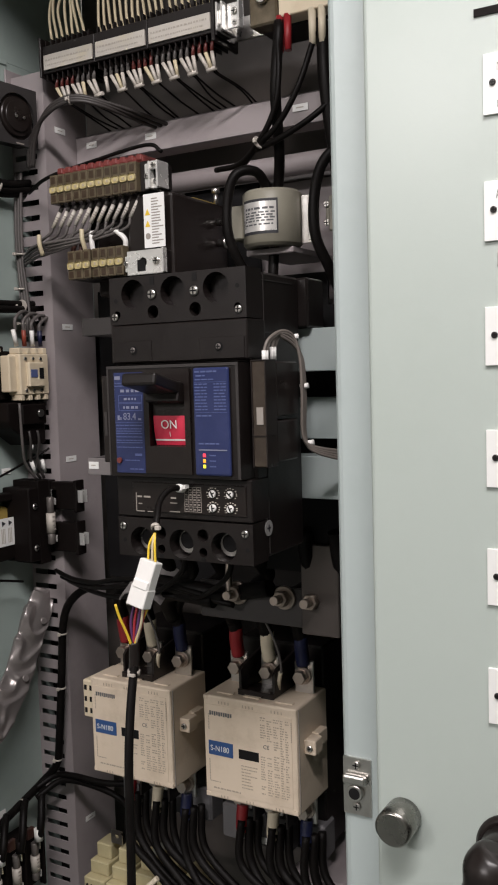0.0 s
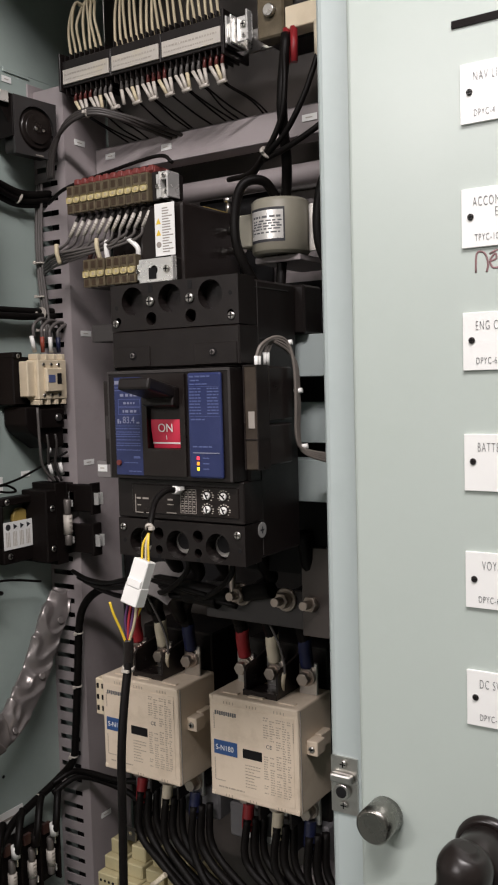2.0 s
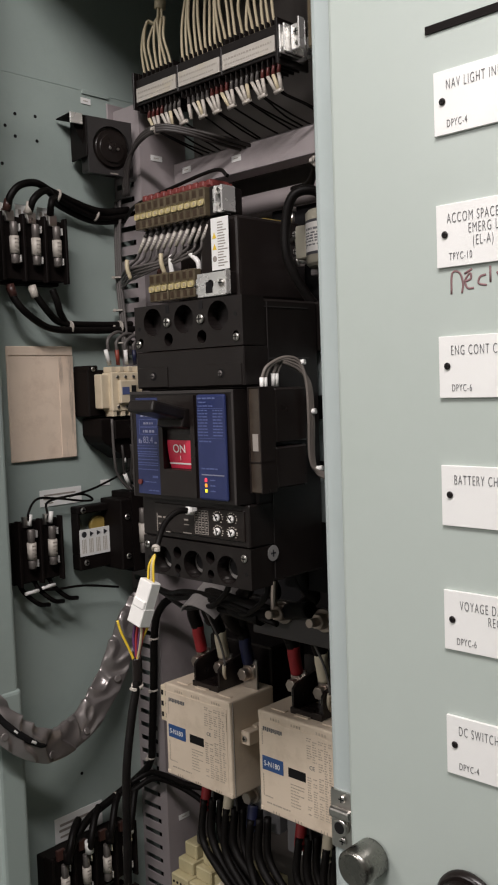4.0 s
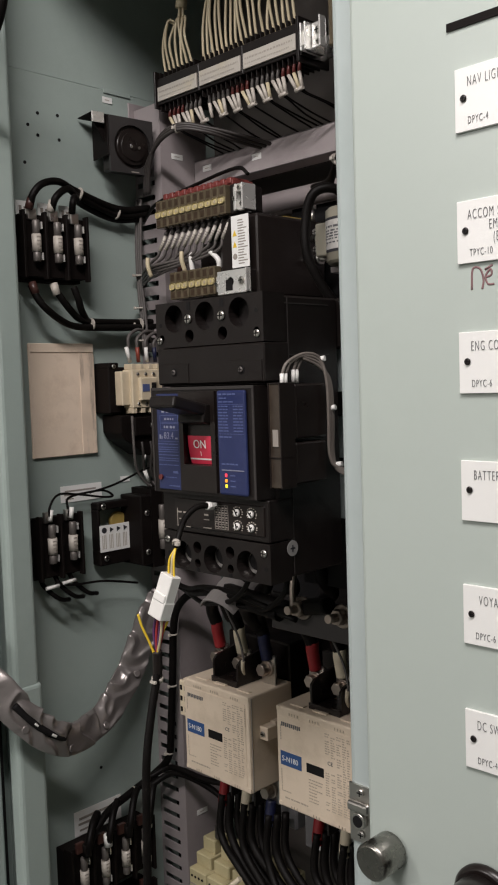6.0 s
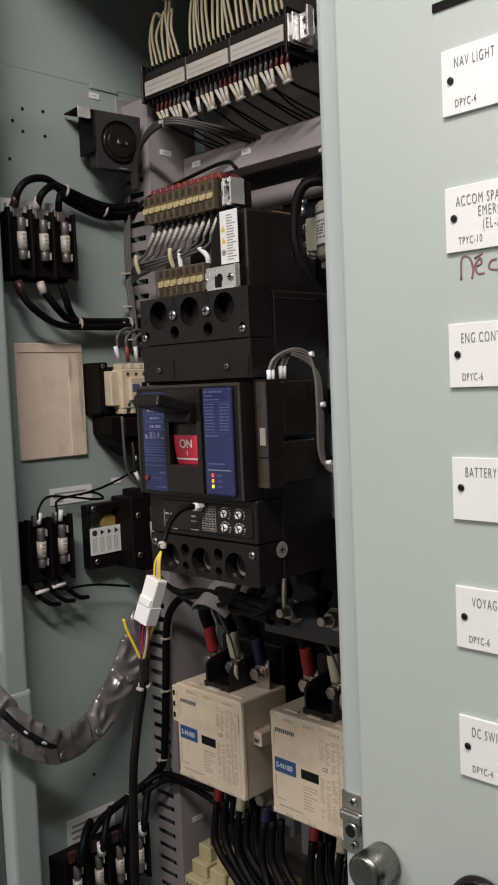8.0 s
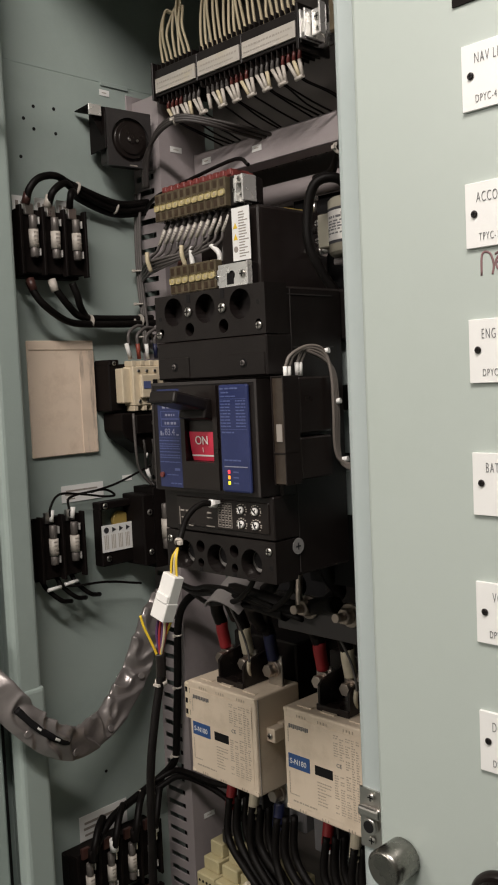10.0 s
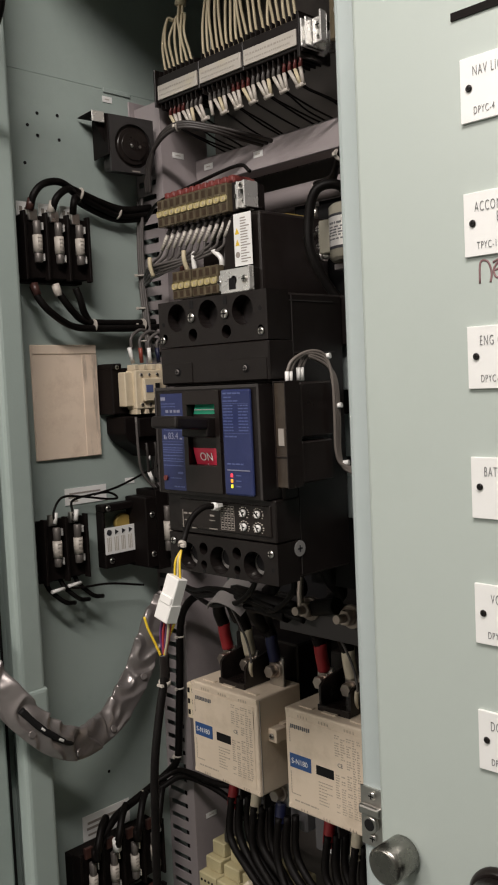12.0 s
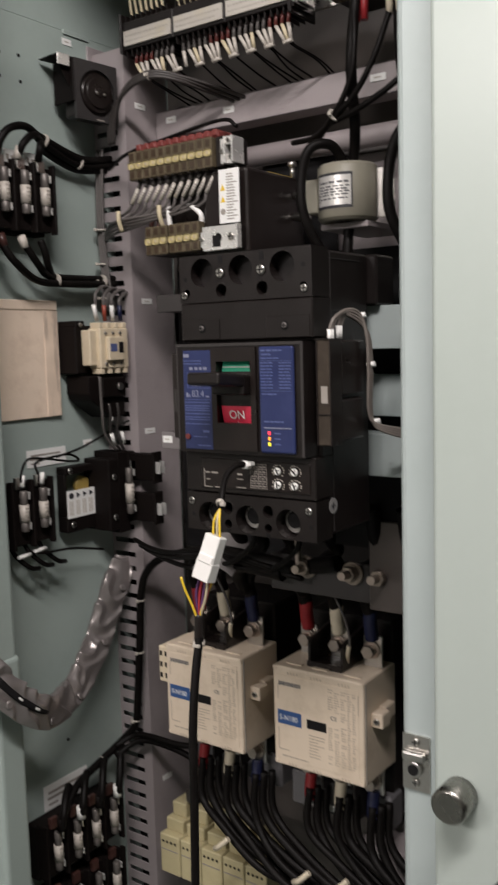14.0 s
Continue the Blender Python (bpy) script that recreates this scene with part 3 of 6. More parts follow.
    a = radians(-18)
    lettering("ON", 0.0105, 1.0, pose(0, -(R + 0.0006) * math.cos(a), (R + 0.0006) * math.sin(a) - 0.0036, 18), WHITE, h, "CENTER")
    a = radians(-24)
    lettering("I", 0.006, 1.0, pose(0, -(R + 0.0007) * math.cos(a), (R + 0.0007) * math.sin(a) - 0.002, 24), WHITE, h, "CENTER")
    return cb, h, (cx, py, pz)


breaker, handle, handle_at = circuit_breaker()


FAINT_INK = mat("faint_brown_ink", (0.40, 0.335, 0.265), 0.6, vary=0.2)


# ---- contactors: local origin at the front bottom left corner of the cover ----
def contactor(m, label, side_block):
    c = thing("contactor", m, label, "contactor", "power contactors")
    W, H = 0.115, 0.116
    part("arc_cover", boxes((0, W, 0, 0.075, 0, H), bevel=0.0022, seg=2), BEIGE, c)
    part("base", boxes((0.004, W - 0.004, 0.076, 0.15, -0.045, H + 0.045), bevel=0.002), BLACK, c, "black moulded base")
    part("edge_rib", boxes((-0.0008, W + 0.0008, 0.0035, 0.0045, 0.002, H - 0.002), bevel=0), GREY_INK, c)
    part("print_panel", boxes((0.004, W - 0.006, -0.0006, 0, 0.008, H - 0.010), bevel=0.0002), BEIGE, c)
    for x in (0.012, 0.045, 0.085):
        part("vent", boxes((x, x + 0.02, 0.010, 0.016, H - 0.001, H + 0.0012), bevel=0.0004), BEIGE, c)
    for x, z in ((0.0025, 0.1125), (0.1115, 0.1125), (0.0025, 0.003), (0.1115, 0.003)):
        part("corner_clip", boxes((x - 0.002, x + 0.003, -0.0005, 0.004, z - 0.002, z + 0.003), bevel=0.0005), BEIGE, c)
    tag = part("model_tag", boxes((0.006, 0.037, -0.0012, -0.0006, 0.0495, 0.0655), bevel=0.0002), BLUE_TAG, c, "bright blue model tag")
    lettering("S-N180", 0.0085, 0.92, pose(0.0085, -0.0014, 0.0545), WHITE, tag)
    part("indicator_window", boxes((0.044, 0.069, -0.0009, 0.0, 0.051, 0.0615), bevel=0.0003), DARK, c, "dark state window")
    rng = random.Random(5)
    part("print", bars([(0.008 + 0.0029 * k, 0.0101 + 0.0029 * k, 0.0940 + 0.0006 * (k % 2), 0.0988) for k in range(10)], -0.0006), PLATE_INK, c, "dark maker's mark")
    rows = []
    for k in range(32):
        z = 0.1005 - k * 0.0027
        for x0, x1 in ((0.0715, 0.0785), (0.0795, 0.0865), (0.0875, 0.0945), (0.0955, 0.1005), (0.1015, 0.106)):
            if 0.060 < z < 0.076 and x0 < 0.08 or rng.random() < 0.12:
                continue
            rows += words(x0, x0 + (x1 - x0) * rng.uniform(0.6, 1.0), z, 0.0011, rng, 0.0035)
    for k in range(8):
        rows += words(0.047, 0.047 + rng.uniform(0.010, 0.02), 0.043 - k * 0.0035, 0.0010, rng, 0.004)
    rows += words(0.007, 0.02, 0.019, 0.0010, rng, 0.004) + words(0.011, 0.045, 0.0115, 0.0016, rng, 0.006)
    for z0, z1 in ((0.020, 0.045), (0.078, 0.095)):
        rows += [(0.0062, 0.0074, z, z + 0.0012) for z in np.arange(z0, z1, 0.0018)]
    rows += [(0.1082, 0.1092, z, z + 0.0014) for z in np.arange(0.080, 0.100, 0.002)]
    rows += [(x, x + 0.0008, 0.108, 0.111) for x in (0.02, 0.024, 0.028, 0.032, 0.05, 0.054, 0.058, 0.062, 0.085, 0.089, 0.093, 0.097)]
    rows += [(x, x + 0.0008, 0.002, 0.005) for x in (0.02, 0.024, 0.028, 0.052, 0.056, 0.060, 0.088, 0.092, 0.096)]
    part("print", bars(rows, -0.0006), FAINT_INK, c, "fine grey rating print")
    lettering("CE", 0.0062, 1.0, pose(0.0745, -0.0008, 0.0675), PLATE_INK, c)
    # side lug with its coil terminal
    part("side_bracket", boxes((W, W + 0.0135, 0.016, 0.034, 0.0625, 0.0785), (W, W + 0.009, 0.034, 0.056, 0.064, 0.080), bevel=0.001), BEIGE, c)
    screw(c, W + 0.0068, 0.016, 0.070, 0.0036)
    if side_block:
        aux_block = part("auxiliary_block", boxes((-0.021, -0.001, 0.010, 0.07, 0.060, 0.106), bevel=0.0015), CREAM, c)
        for k in range(3):
            for x in (-0.0165, -0.0085):
                part("terminal_hole", boxes((x - 0.0017, x + 0.0017, 0.0093, 0.0102, 0.066 + k * 0.014, 0.072 + k * 0.014), bevel=0), DARK, aux_block)
    # line terminals with lugs, bolts and barriers
    for i, (x, rub) in enumerate(((0.018, RED_RUBBER), (0.058, WHITE_RUBBER), (0.100, BLUE_RUBBER))):
        for top in (True, False):
            zc = H + 0.020 if top else -0.016
            s = 1 if top else -1
            bm = boxes((x - 0.0115, x + 0.0115, 0.050, 0.054, min(zc - s * 0.022, zc + s * 0.016), max(zc - s * 0.022, zc + s * 0.016)), bevel=0.0008)
            lug = part("terminal_lug", bm, STEEL, c, "plated cable lug")
            bm = bmesh.new()
            cyl(bm, (x, 0.050, zc), (x, 0.0465, zc), 0.0098, 20, bevel=0.0006)
            cyl(bm, (x, 0.0465, zc), (x, 0.036, zc), 0.0076, 6, bevel=0.0006)
            part("bolt", bm, COPPER, lug)
            bm = bmesh.new()
            tube(bm, [(x, 0.049, zc + s * 0.012), (x, 0.046, zc + s * 0.026), (x + 0.001, 0.043, zc + s * 0.036), (x + 0.002, 0.042, zc + s * (0.046 if top else 0.036))], 0.0076 if top else 0.0068, 12)
            part("cable_sleeve", bm, rub, c, "coloured phase sleeve")
    for x in (0.0375, 0.079):
        bm = bmesh.new()
        side = [[bm.verts.new((xx, y, z)) for y, z in ((0.018, H + 0.0006), (0.018, H + 0.026), (0.024, H + 0.031), (0.074, H + 0.040), (0.074, H + 0.0006))] for xx in (x - 0.0015, x + 0.0015)]
        bm.faces.new(side[0]), bm.faces.new(side[1][::-1])
        for k in range(5):
            bm.faces.new((side[0][k], side[1][k], side[1][(k + 1) % 5], side[0][(k + 1) % 5]))
        part("barrier", bm, BLACK_SMOOTH, c)
        part("barrier", boxes((x - 0.0015, x + 0.0015, 0.040, 0.074, -0.04, -0.001), bevel=0.0005), BLACK_SMOOTH, c)
    part("barrier_base", boxes((0.036, 0.0805, 0.0145, 0.0178, H - 0.003, H + 0.0065), (0.0392, 0.0773, 0.018, 0.05, H + 0.0004, H + 0.003), bevel=0.0005), BLACK_SMOOTH, c)
    return c


contactor(pose(-0.529, 0.812, 1.034), "beige power contactor with a blue model tag", False)
contactor(pose(-0.688, 0.812, 1.031), "beige power contactor beside the slotted upright", True)


# ---- nameplates on the panel door ----
def nameplate(z, main, sub, label):
    p = thing("nameplate", pose(-0.161, 0.613, z), label, "nameplate", "nameplates on the panel door")
    part("plate", boxes((0, 0.13, -0.0022, 0, 0, 0.0395), bevel=0.0003), PLATE, p)
    screw(p, 0.0065, -0.0022, 0.0205, 0.0023, BLACK_SMOOTH)
    screw(p, 0.1235, -0.0022, 0.0205, 0.0026, BLACK_SMOOTH)
    for k, (x, text) in enumerate(main):
        lettering(text, 0.0090, 0.50, pose(x, -0.0025, 0.0274 - k * 0.0078), PLATE_INK, p, spacing=1.24, thin=0.00016)
    lettering(sub, 0.0066, 0.57, pose(0.0092, -0.0025, 0.0043), PLATE_INK, p, spacing=1.2, thin=0.00011)
    return p


for z, main, sub, label in (
    (1.6665, [(0.0090, "NAV LIGHT INDIC")], "DPYC-4", "white engraved nameplate for the navigation lights"),
    (1.5840, [(0.0080, "ACCOM SPACE"), (0.0230, "EMERG L"), (0.0260, "(EL-A)")], "TPYC-10", "white engraved nameplate above a red scrawl"),
    (1.5010, [(0.0090, "ENG CONT CO")], "DPYC-6", "white engraved nameplate for the engine control"),
    (1.4180, [(0.0095, "BATTERY CHA")], "", "white engraved nameplate for the battery circuit"),
    (1.3360, [(0.0120, "VOYAGE DATA"), (0.0320, "REC")], "DPYC-6", "white engraved nameplate for the voyage data circuit"),
    (1.2520, [(0.0092, "DC SWITCH")], "DPYC-4", "white engraved nameplate for the DC switch"),
):
    nameplate(z, main, sub, label)


# ---- on the panel door: catch plate, switch handle, scrawl ----
catch = thing("door_catch", pose(-0.2855, YF, 1.147), "nickel-plated door catch plate screwed to the flange", "catch")
part("plate", holed(0, 0.0235, 0, 0.0465, -0.002, 0, [(0.011, 0.019, 0.0042)]), STEEL, catch)
part("roll", boxes((0.001, 0.021, -0.0075, -0.002, 0.026, 0.034), bevel=0.002, seg=2), STEEL, catch)
bm = bmesh.new()
cyl(bm, (0.011, -0.002, 0.019), (0.011, -0.0065, 0.019), 0.0068, 20, bevel=0.0008)
boss = part("boss", bm, STEEL, catch)
bm = bmesh.new()
cyl(bm, (0.011, -0.0064, 0.019), (0.011, -0.0068, 0.019), 0.0047, 16)
part("bore", bm, DARK, boss)
screw(catch, 0.0115, -0.002, 0.041, 0.0034)
screw(catch, 0.0115, -0.002, 0.007, 0.0034)

swh = thing("rotary_switch_handle", pose(-0.146, 0.613, 1.165), "black plastic rotary switch handle on the panel door", "switch")
bm = bmesh.new()
cyl(bm, (0, 0, 0), (0, -0.008, 0), 0.024, 36, bevel=0.003)
cyl(bm, (0, -0.007, 0), (0, -0.040, 0), 0.0195, 36, 0.0185, bevel=0.003)
part("base", bm, BLACK_SMOOTH, swh)


def swell(bm, stations, seg=28):
    """A smooth body round a line of stations (x, y, z, radius)."""
    pts = smooth_path([p[:3] for p in stations], 6)
    radii = [v.x for v in smooth_path([(p[3], 0, 0) for p in stations], 6)]
    rings = []
    for i, c0 in enumerate(pts):
        t = (pts[min(i + 1, len(pts) - 1)] - pts[max(i - 1, 0)]).normalized()
        u = t.cross(Vector((0, 1, 0))).normalized()
        v = t.cross(u)
        rings.append([bm.verts.new(c0 + (u * math.cos(2 * math.pi * k / seg) + v * math.sin(2 * math.pi * k / seg)) * radii[i]) for k in range(seg)])
    for p, q in zip(rings, rings[1:]):
        for k in range(seg):
            bm.faces.new((p[k], p[(k + 1) % seg], q[(k + 1) % seg], q[k])).smooth = True
    bm.faces.new(rings[0][::-1]), bm.faces.new(rings[-1])


bm = bmesh.new()
swell(bm, [(0.001, -0.050, 0.0235, 0.006), (0.0, -0.050, 0.020, 0.0135), (-0.001, -0.050, 0.010, 0.0185), (-0.003, -0.051, -0.008, 0.0175), (-0.009, -0.053, -0.024, 0.020), (-0.0155, -0.054, -0.040, 0.0255), (-0.0185, -0.054, -0.058, 0.027), (-0.0195, -0.053, -0.074, 0.021), (-0.020, -0.052, -0.084, 0.008)])
part("lever", bm, BLACK_SMOOTH, swh)

scr = thing("marker_scrawl", pose(-0.156, 0.613, 1.566), "dark red hand-written marker scrawl on the pale green door", "writing")
for stroke in (
    [(0.004, 0.001), (0.0048, 0.014), (0.010, 0.014), (0.0125, 0.007), (0.0115, 0.001)],
    [(0.0135, 0.008), (0.018, 0.0095), (0.0175, 0.013), (0.014, 0.009), (0.0155, 0.004), (0.020, 0.0035)],
    [(0.0135, 0.013), (0.019, 0.0155)],
    [(0.0285, 0.011), (0.0245, 0.010), (0.0235, 0.006), (0.029, 0.0045)],
    [(0.0315, 0.016), (0.0315, 0.006)],
    [(0.036, 0.012), (0.040, 0.006), (0.045, 0.012)],
):
    bm = bmesh.new()
    tube(bm, [(x, -0.0004, z) for x, z in stroke], 0.0008, 6, 5)
    bmesh.ops.scale(bm, vec=(1, 0.3, 1), verts=list(bm.verts))
    part("stroke", bm, MARKER, scr)


# ---- small markers stuck on the frame ----
def sticker(m, w, h, label="small white printed marker label"):
    s = thing("marker_label", m, label, "label", "marker labels")
    part("film", boxes((0, w, -0.0005, 0, 0, h), bevel=0), PLATE, s)
    part("print", bars([(w * 0.25, w * 0.7, h * 0.42, h * 0.58)], -0.0005), MARK_GREY, s)


for m in (pose(-0.784, 0.965, 1.806), pose(-0.688, 0.965, 1.803)):
    sticker(m, 0.017, 0.008)
sticker(pose(-0.476, 0.964, 1.803), 0.02, 0.008)
for m in (pose(-0.8028, 0.924, 1.822, 0, 0, 90), pose(-0.8028, 0.922, 1.566, 0, 0, 90), pose(-0.8028, 0.918, 1.39, 0, 0, 90), pose(-0.8028, 0.925, 0.888, 0, 0, 90)):
    sticker(m, 0.02, 0.0075)
for m in (pose(-0.62, 0.745, 1.4045),):
    sticker(m, 0.013, 0.0075)
for y, z in ((0.853, 1.898), (0.856, 1.378), (0.86, 1.592)):
    sticker(pose(XL + 0.0005, y, z, 0, 0, 90), 0.016, 0.008)


# ---- terminal strips: local origin at the left end, front face at y = 0 ----
def ferrule(bm, x, y, z, dx, dz, r=0.0019):
    cyl(bm, (x, y, z), (x + dx, y + 0.002, z + dz), r, 8)


MARK_GREY_INK = mat("faded_ink", (0.36, 0.33, 0.29), 0.6, vary=0.3)
strip = thing("terminal_strip", pose(-0.789, 0.89, 1.884), "long black terminal strip with white legend cards", "terminal block")
for x0, x1 in ((0.0, 0.082), (0.0825, 0.161), (0.1615, 0.251)):
    rows = [(x0, x1, 0.002, 0.05, 0.0, 0.034)]
    seg = part("base", boxes(*rows, bevel=0.0008), BLACK, strip)
    part("legend_card", boxes((x0 + 0.003, x1 - 0.002, -0.0006, 0.0018, 0.004, 0.022), bevel=0.0002), LEGEND, seg, "white legend card")
    n = int((x1 - x0) / 0.0085)
    rr = random.Random(int(x0 * 1000))
    part("print", bars(words(x0 + 0.006, x1 - 0.006, 0.0145, 0.002, rr, 0.004) + words(x0 + 0.006, x1 - 0.012, 0.0085, 0.0016, rr, 0.003), -0.0006), MARK_GREY_INK, seg)
    for i in range(n):
        x = x0 + 0.003 + i * 0.0085
        part("separator", boxes((x, x + 0.0015, 0.004, 0.05, 0.034, 0.042), bevel=0), BLACK, strip)
        part("separator", boxes((x, x + 0.0015, 0.004, 0.05, -0.008, 0.0), bevel=0), BLACK, strip)
part("end_plate", boxes((-0.003, 0.0, -0.002, 0.052, -0.004, 0.044), bevel=0.0005), BLACK, strip)
part("end_plate", boxes((0.251, 0.255, -0.002, 0.052, -0.010, 0.040), bevel=0.0005), BLACK, strip)
part("end_clip", boxes((0.258, 0.2605, -0.004, 0.03, -0.001, 0.030), (0.2645, 0.267, -0.004, 0.03, -0.001, 0.030), (0.2605, 0.2645, 0.000, 0.003, 0.006, 0.022), (0.268, 0.2885, 0.006, 0.008, 0.001, 0.029), (0.286, 0.2885, -0.004, 0.006, -0.003, 0.031), bevel=0.0008), CHROME, strip, "bright metal end clip")
part("clip_core", boxes((0.2556, 0.2578, 0.0, 0.04, -0.004, 0.032), (0.2606, 0.2644, 0.004, 0.03, 0.0, 0.03), bevel=0), BLACK, strip)
screw(strip, 0.2775, 0.006, 0.019, 0.0042)
screw(strip, 0.2775, 0.006, 0.007, 0.0028)
bm = bmesh.new()
box(bm, 0.0, 0.41, 0.05, 0.054, 0.004, 0.03, bevel=0.0005)
part("din_rail", bm, STEEL, strip)
rr = random.Random(3)
RED_BOOT = mat("dark_red_boot", (0.115, 0.026, 0.022), 0.4, vary=0.2, scale=90)


def fan(x0, count, tie, top):
    """Pale wires that rise from the strip and gather at a tie."""
    out = []
    for i in range(count):
        x = x0 + i * 0.0085
        k = i / max(1, count - 1) - 0.5
        span = tie[1] - 0.05
        out.append([(x, 0.012, 0.034), (x, 0.008, 0.05), (tie[0] + (x - tie[0]) * 0.93 + rr.uniform(-0.001, 0.001), 0.005 + rr.uniform(-0.004, 0.003), 0.05 + span * 0.35), (tie[0] + (x - tie[0]) * 0.60, 0.006 + rr.uniform(-0.005, 0.004), 0.05 + span * 0.72), (tie[0] + k * 0.007, 0.012 + rr.uniform(-0.004, 0.004), tie[1]), (tie[0] + k * 0.012 + 0.004, 0.02, top)])
    return out


for x0, n, tie in ((0.010, 7, (0.043, 0.121)), (0.086, 5, (0.138, 0.160)), (0.128, 7, (0.150, 0.146)), (0.190, 7, (0.236, 0.125))):
    for pts in fan(x0, n, tie, 0.34):
        bm = bmesh.new()
        tube(bm, pts, 0.0018, 8, 6)
        part("wire", bm, WIRE_WHITE, strip, "cream control wire")
bm = bmesh.new()
cyl(bm, (0.042, 0.012, 0.116), (0.044, 0.012, 0.126), 0.0075, 12)
part("cable_tie", bm, WIRE_WHITE, strip)
for i, x in enumerate(list(np.arange(0.012, 0.08, 0.0085)) + list(np.arange(0.090, 0.246, 0.0085))):
    red = 0.01 < x < 0.04 or 0.13 < x < 0.16 or 0.212 < x < 0.245
    bm = bmesh.new()
    cyl(bm, (x, 0.014, 0.0), (x, 0.012, -0.016), 0.0024, 8)
    part("boot", bm, RED_BOOT if red else WIRE_GREY, strip)
    g = 0.022 * math.floor(i / 3) + 0.02
    lean = ((i % 3) - 1) * -0.004 + 0.006
    bm = bmesh.new()
    cyl(bm, (x, 0.012, -0.016), (x + lean, 0.014, -0.034), 0.0023, 8)
    part("ferrule", bm, MARK_GREY if i % 5 else WIRE_WHITE, strip, "white wire marker")
    if i % 3 == 1 or rr.random() < 0.3:
        bm = bmesh.new()
        tube(bm, [(x + lean, 0.014, -0.034), (x + lean * 1.5, 0.022, -0.039), (x + 0.012 + rr.uniform(-0.004, 0.01), 0.056, -0.050), (x + 0.022 + rr.uniform(-0.006, 0.012), 0.092, -0.066 + rr.uniform(-0.003, 0.003)), (x + 0.030, 0.112, -0.084), (x + 0.032, 0.118, -0.094)], 0.0012, 6, 4)
        part("wire", bm, CABLE, strip)
    if i % 3 == 1:
        bm = bmesh.new()
        cyl(bm, (x + lean - 0.006, 0.014, -0.036), (x + lean + 0.006, 0.014, -0.034), 0.0026, 8)
        part("cable_tie", bm, MARK_GREY, strip)

AGED_TAG = mat("aged_number_tag", (0.46, 0.39, 0.20), 0.5, vary=0.15, scale=90)
BROWN_SMOKE = mat("brown_smoked_window", (0.055, 0.038, 0.026), 0.18, vary=0.4, scale=120)
# covered ten-way block with red shield
tb = thing("terminal_block", pose(-0.746, 0.845, 1.711), "smoked ten-way terminal block under a red shield", "terminal block", "covered terminal blocks")
part("base", boxes((0, 0.129, 0.012, 0.05, 0.0, 0.034), bevel=0.001), BLACK, tb)
part("red_shield", boxes((0.004, 0.132, 0.010, 0.045, 0.0345, 0.042), bevel=0.0018, seg=2), RED_DARK, tb, "dark red top shield")
for k in range(11):
    part("shield_rib", boxes((0.005 + 0.01173 * k, 0.0135 + 0.01173 * k, 0.0085, 0.04, 0.036, 0.0438), bevel=0.0018, seg=2), RED_DARK, tb)
for i in range(11):
    x = i * 0.01173
    part("cover", boxes((x, x + 0.0112, 0.0, 0.012, 0.0, 0.034), bevel=0.001), OLIVE, tb, "smoked cover")
    part("number_tag", boxes((x + 0.0008, x + 0.0106, -0.0011, 0.0002, 0.0125, 0.0205), bevel=0.0022, seg=2), AGED_TAG, tb)
    part("print", bars([(x + 0.0046, x + 0.0064, 0.0152, 0.0178)], -0.0011), FAINT_INK, tb)
    part("screw_window", boxes((x + 0.0025, x + 0.0088, -0.0006, 0.0002, 0.0235, 0.0315), (x + 0.0025, x + 0.0088, -0.0006, 0.0002, 0.0025, 0.0100), bevel=0.0003), BROWN_SMOKE, tb)
    bm = bmesh.new()
    cyl(bm, (x + 0.006, 0.016, 0.0), (x + 0.004, 0.012, -0.008), 0.0026, 8)
    part("boot", bm, WIRE_GREY, tb)
    bm = bmesh.new()
    cyl(bm, (x + 0.004, 0.012, -0.008), (x - 0.006, 0.010, -0.026), 0.0025, 10)
    mk = part("ferrule", bm, LEGEND, tb, "white wire marker")
    bm = bmesh.new()
    for f in (0.3, 0.45, 0.6):
        cyl(bm, (x + 0.004 - 0.010 * f, 0.012 - 0.002 * f, -0.008 - 0.018 * f), (x + 0.004 - 0.010 * (f + 0.05), 0.012 - 0.002 * (f + 0.05), -0.008 - 0.018 * (f + 0.05)), 0.0026, 10)
    part("print", bm, GREY_INK, mk)
    j = i % 4
    bm = bmesh.new()
    tube(bm, [(x - 0.006, 0.010, -0.026), (x - 0.012, 0.010, -0.033 - 0.002 * j), (x - 0.03 - 0.002 * i, 0.012, -0.040 - 0.002 * j), (-0.02, 0.008 + 0.003 * j, -0.044 - 0.0035 * j), (-0.052, 0.02 + 0.003 * j, -0.045 - 0.0035 * j), (-0.088, 0.045, -0.05 - 0.0035 * j)], 0.0019, 8, 5)
    part("wire", bm, WIRE_GREY, tb, "grey control wire")
for x in (0.045, -0.022):
    bm = bmesh.new()
    tube(bm, [(x, 0.002, -0.034), (x + 0.001, 0.001, -0.045), (x + 0.001, 0.006, -0.058)], 0.0028, 8, 4)
    part("cable_tie", bm, WIRE_WHITE, tb)
bm = bmesh.new()
tube(bm, [(-0.075, 0.045, 0.03), (-0.02, 0.02, 0.038), (0.05, 0.018, 0.047), (0.135, 0.012, 0.053), (0.158, 0.01, 0.042)], 0.0023, 8)
part("wire", bm, CABLE, tb)
part("end_clip", boxes((0.1465, 0.1490, -0.003, 0.02, 0.001, 0.031), (0.1575, 0.1600, -0.003, 0.02, 0.001, 0.031), (0.1490, 0.1575, 0.003, 0.006, 0.001, 0.0125), (0.1490, 0.1575, -0.001, 0.006, 0.0215, 0.031), (0.1375, 0.1425, 0.004, 0.03, 0.002, 0.03), bevel=0.0008), CHROME, tb, "bright metal end clip")
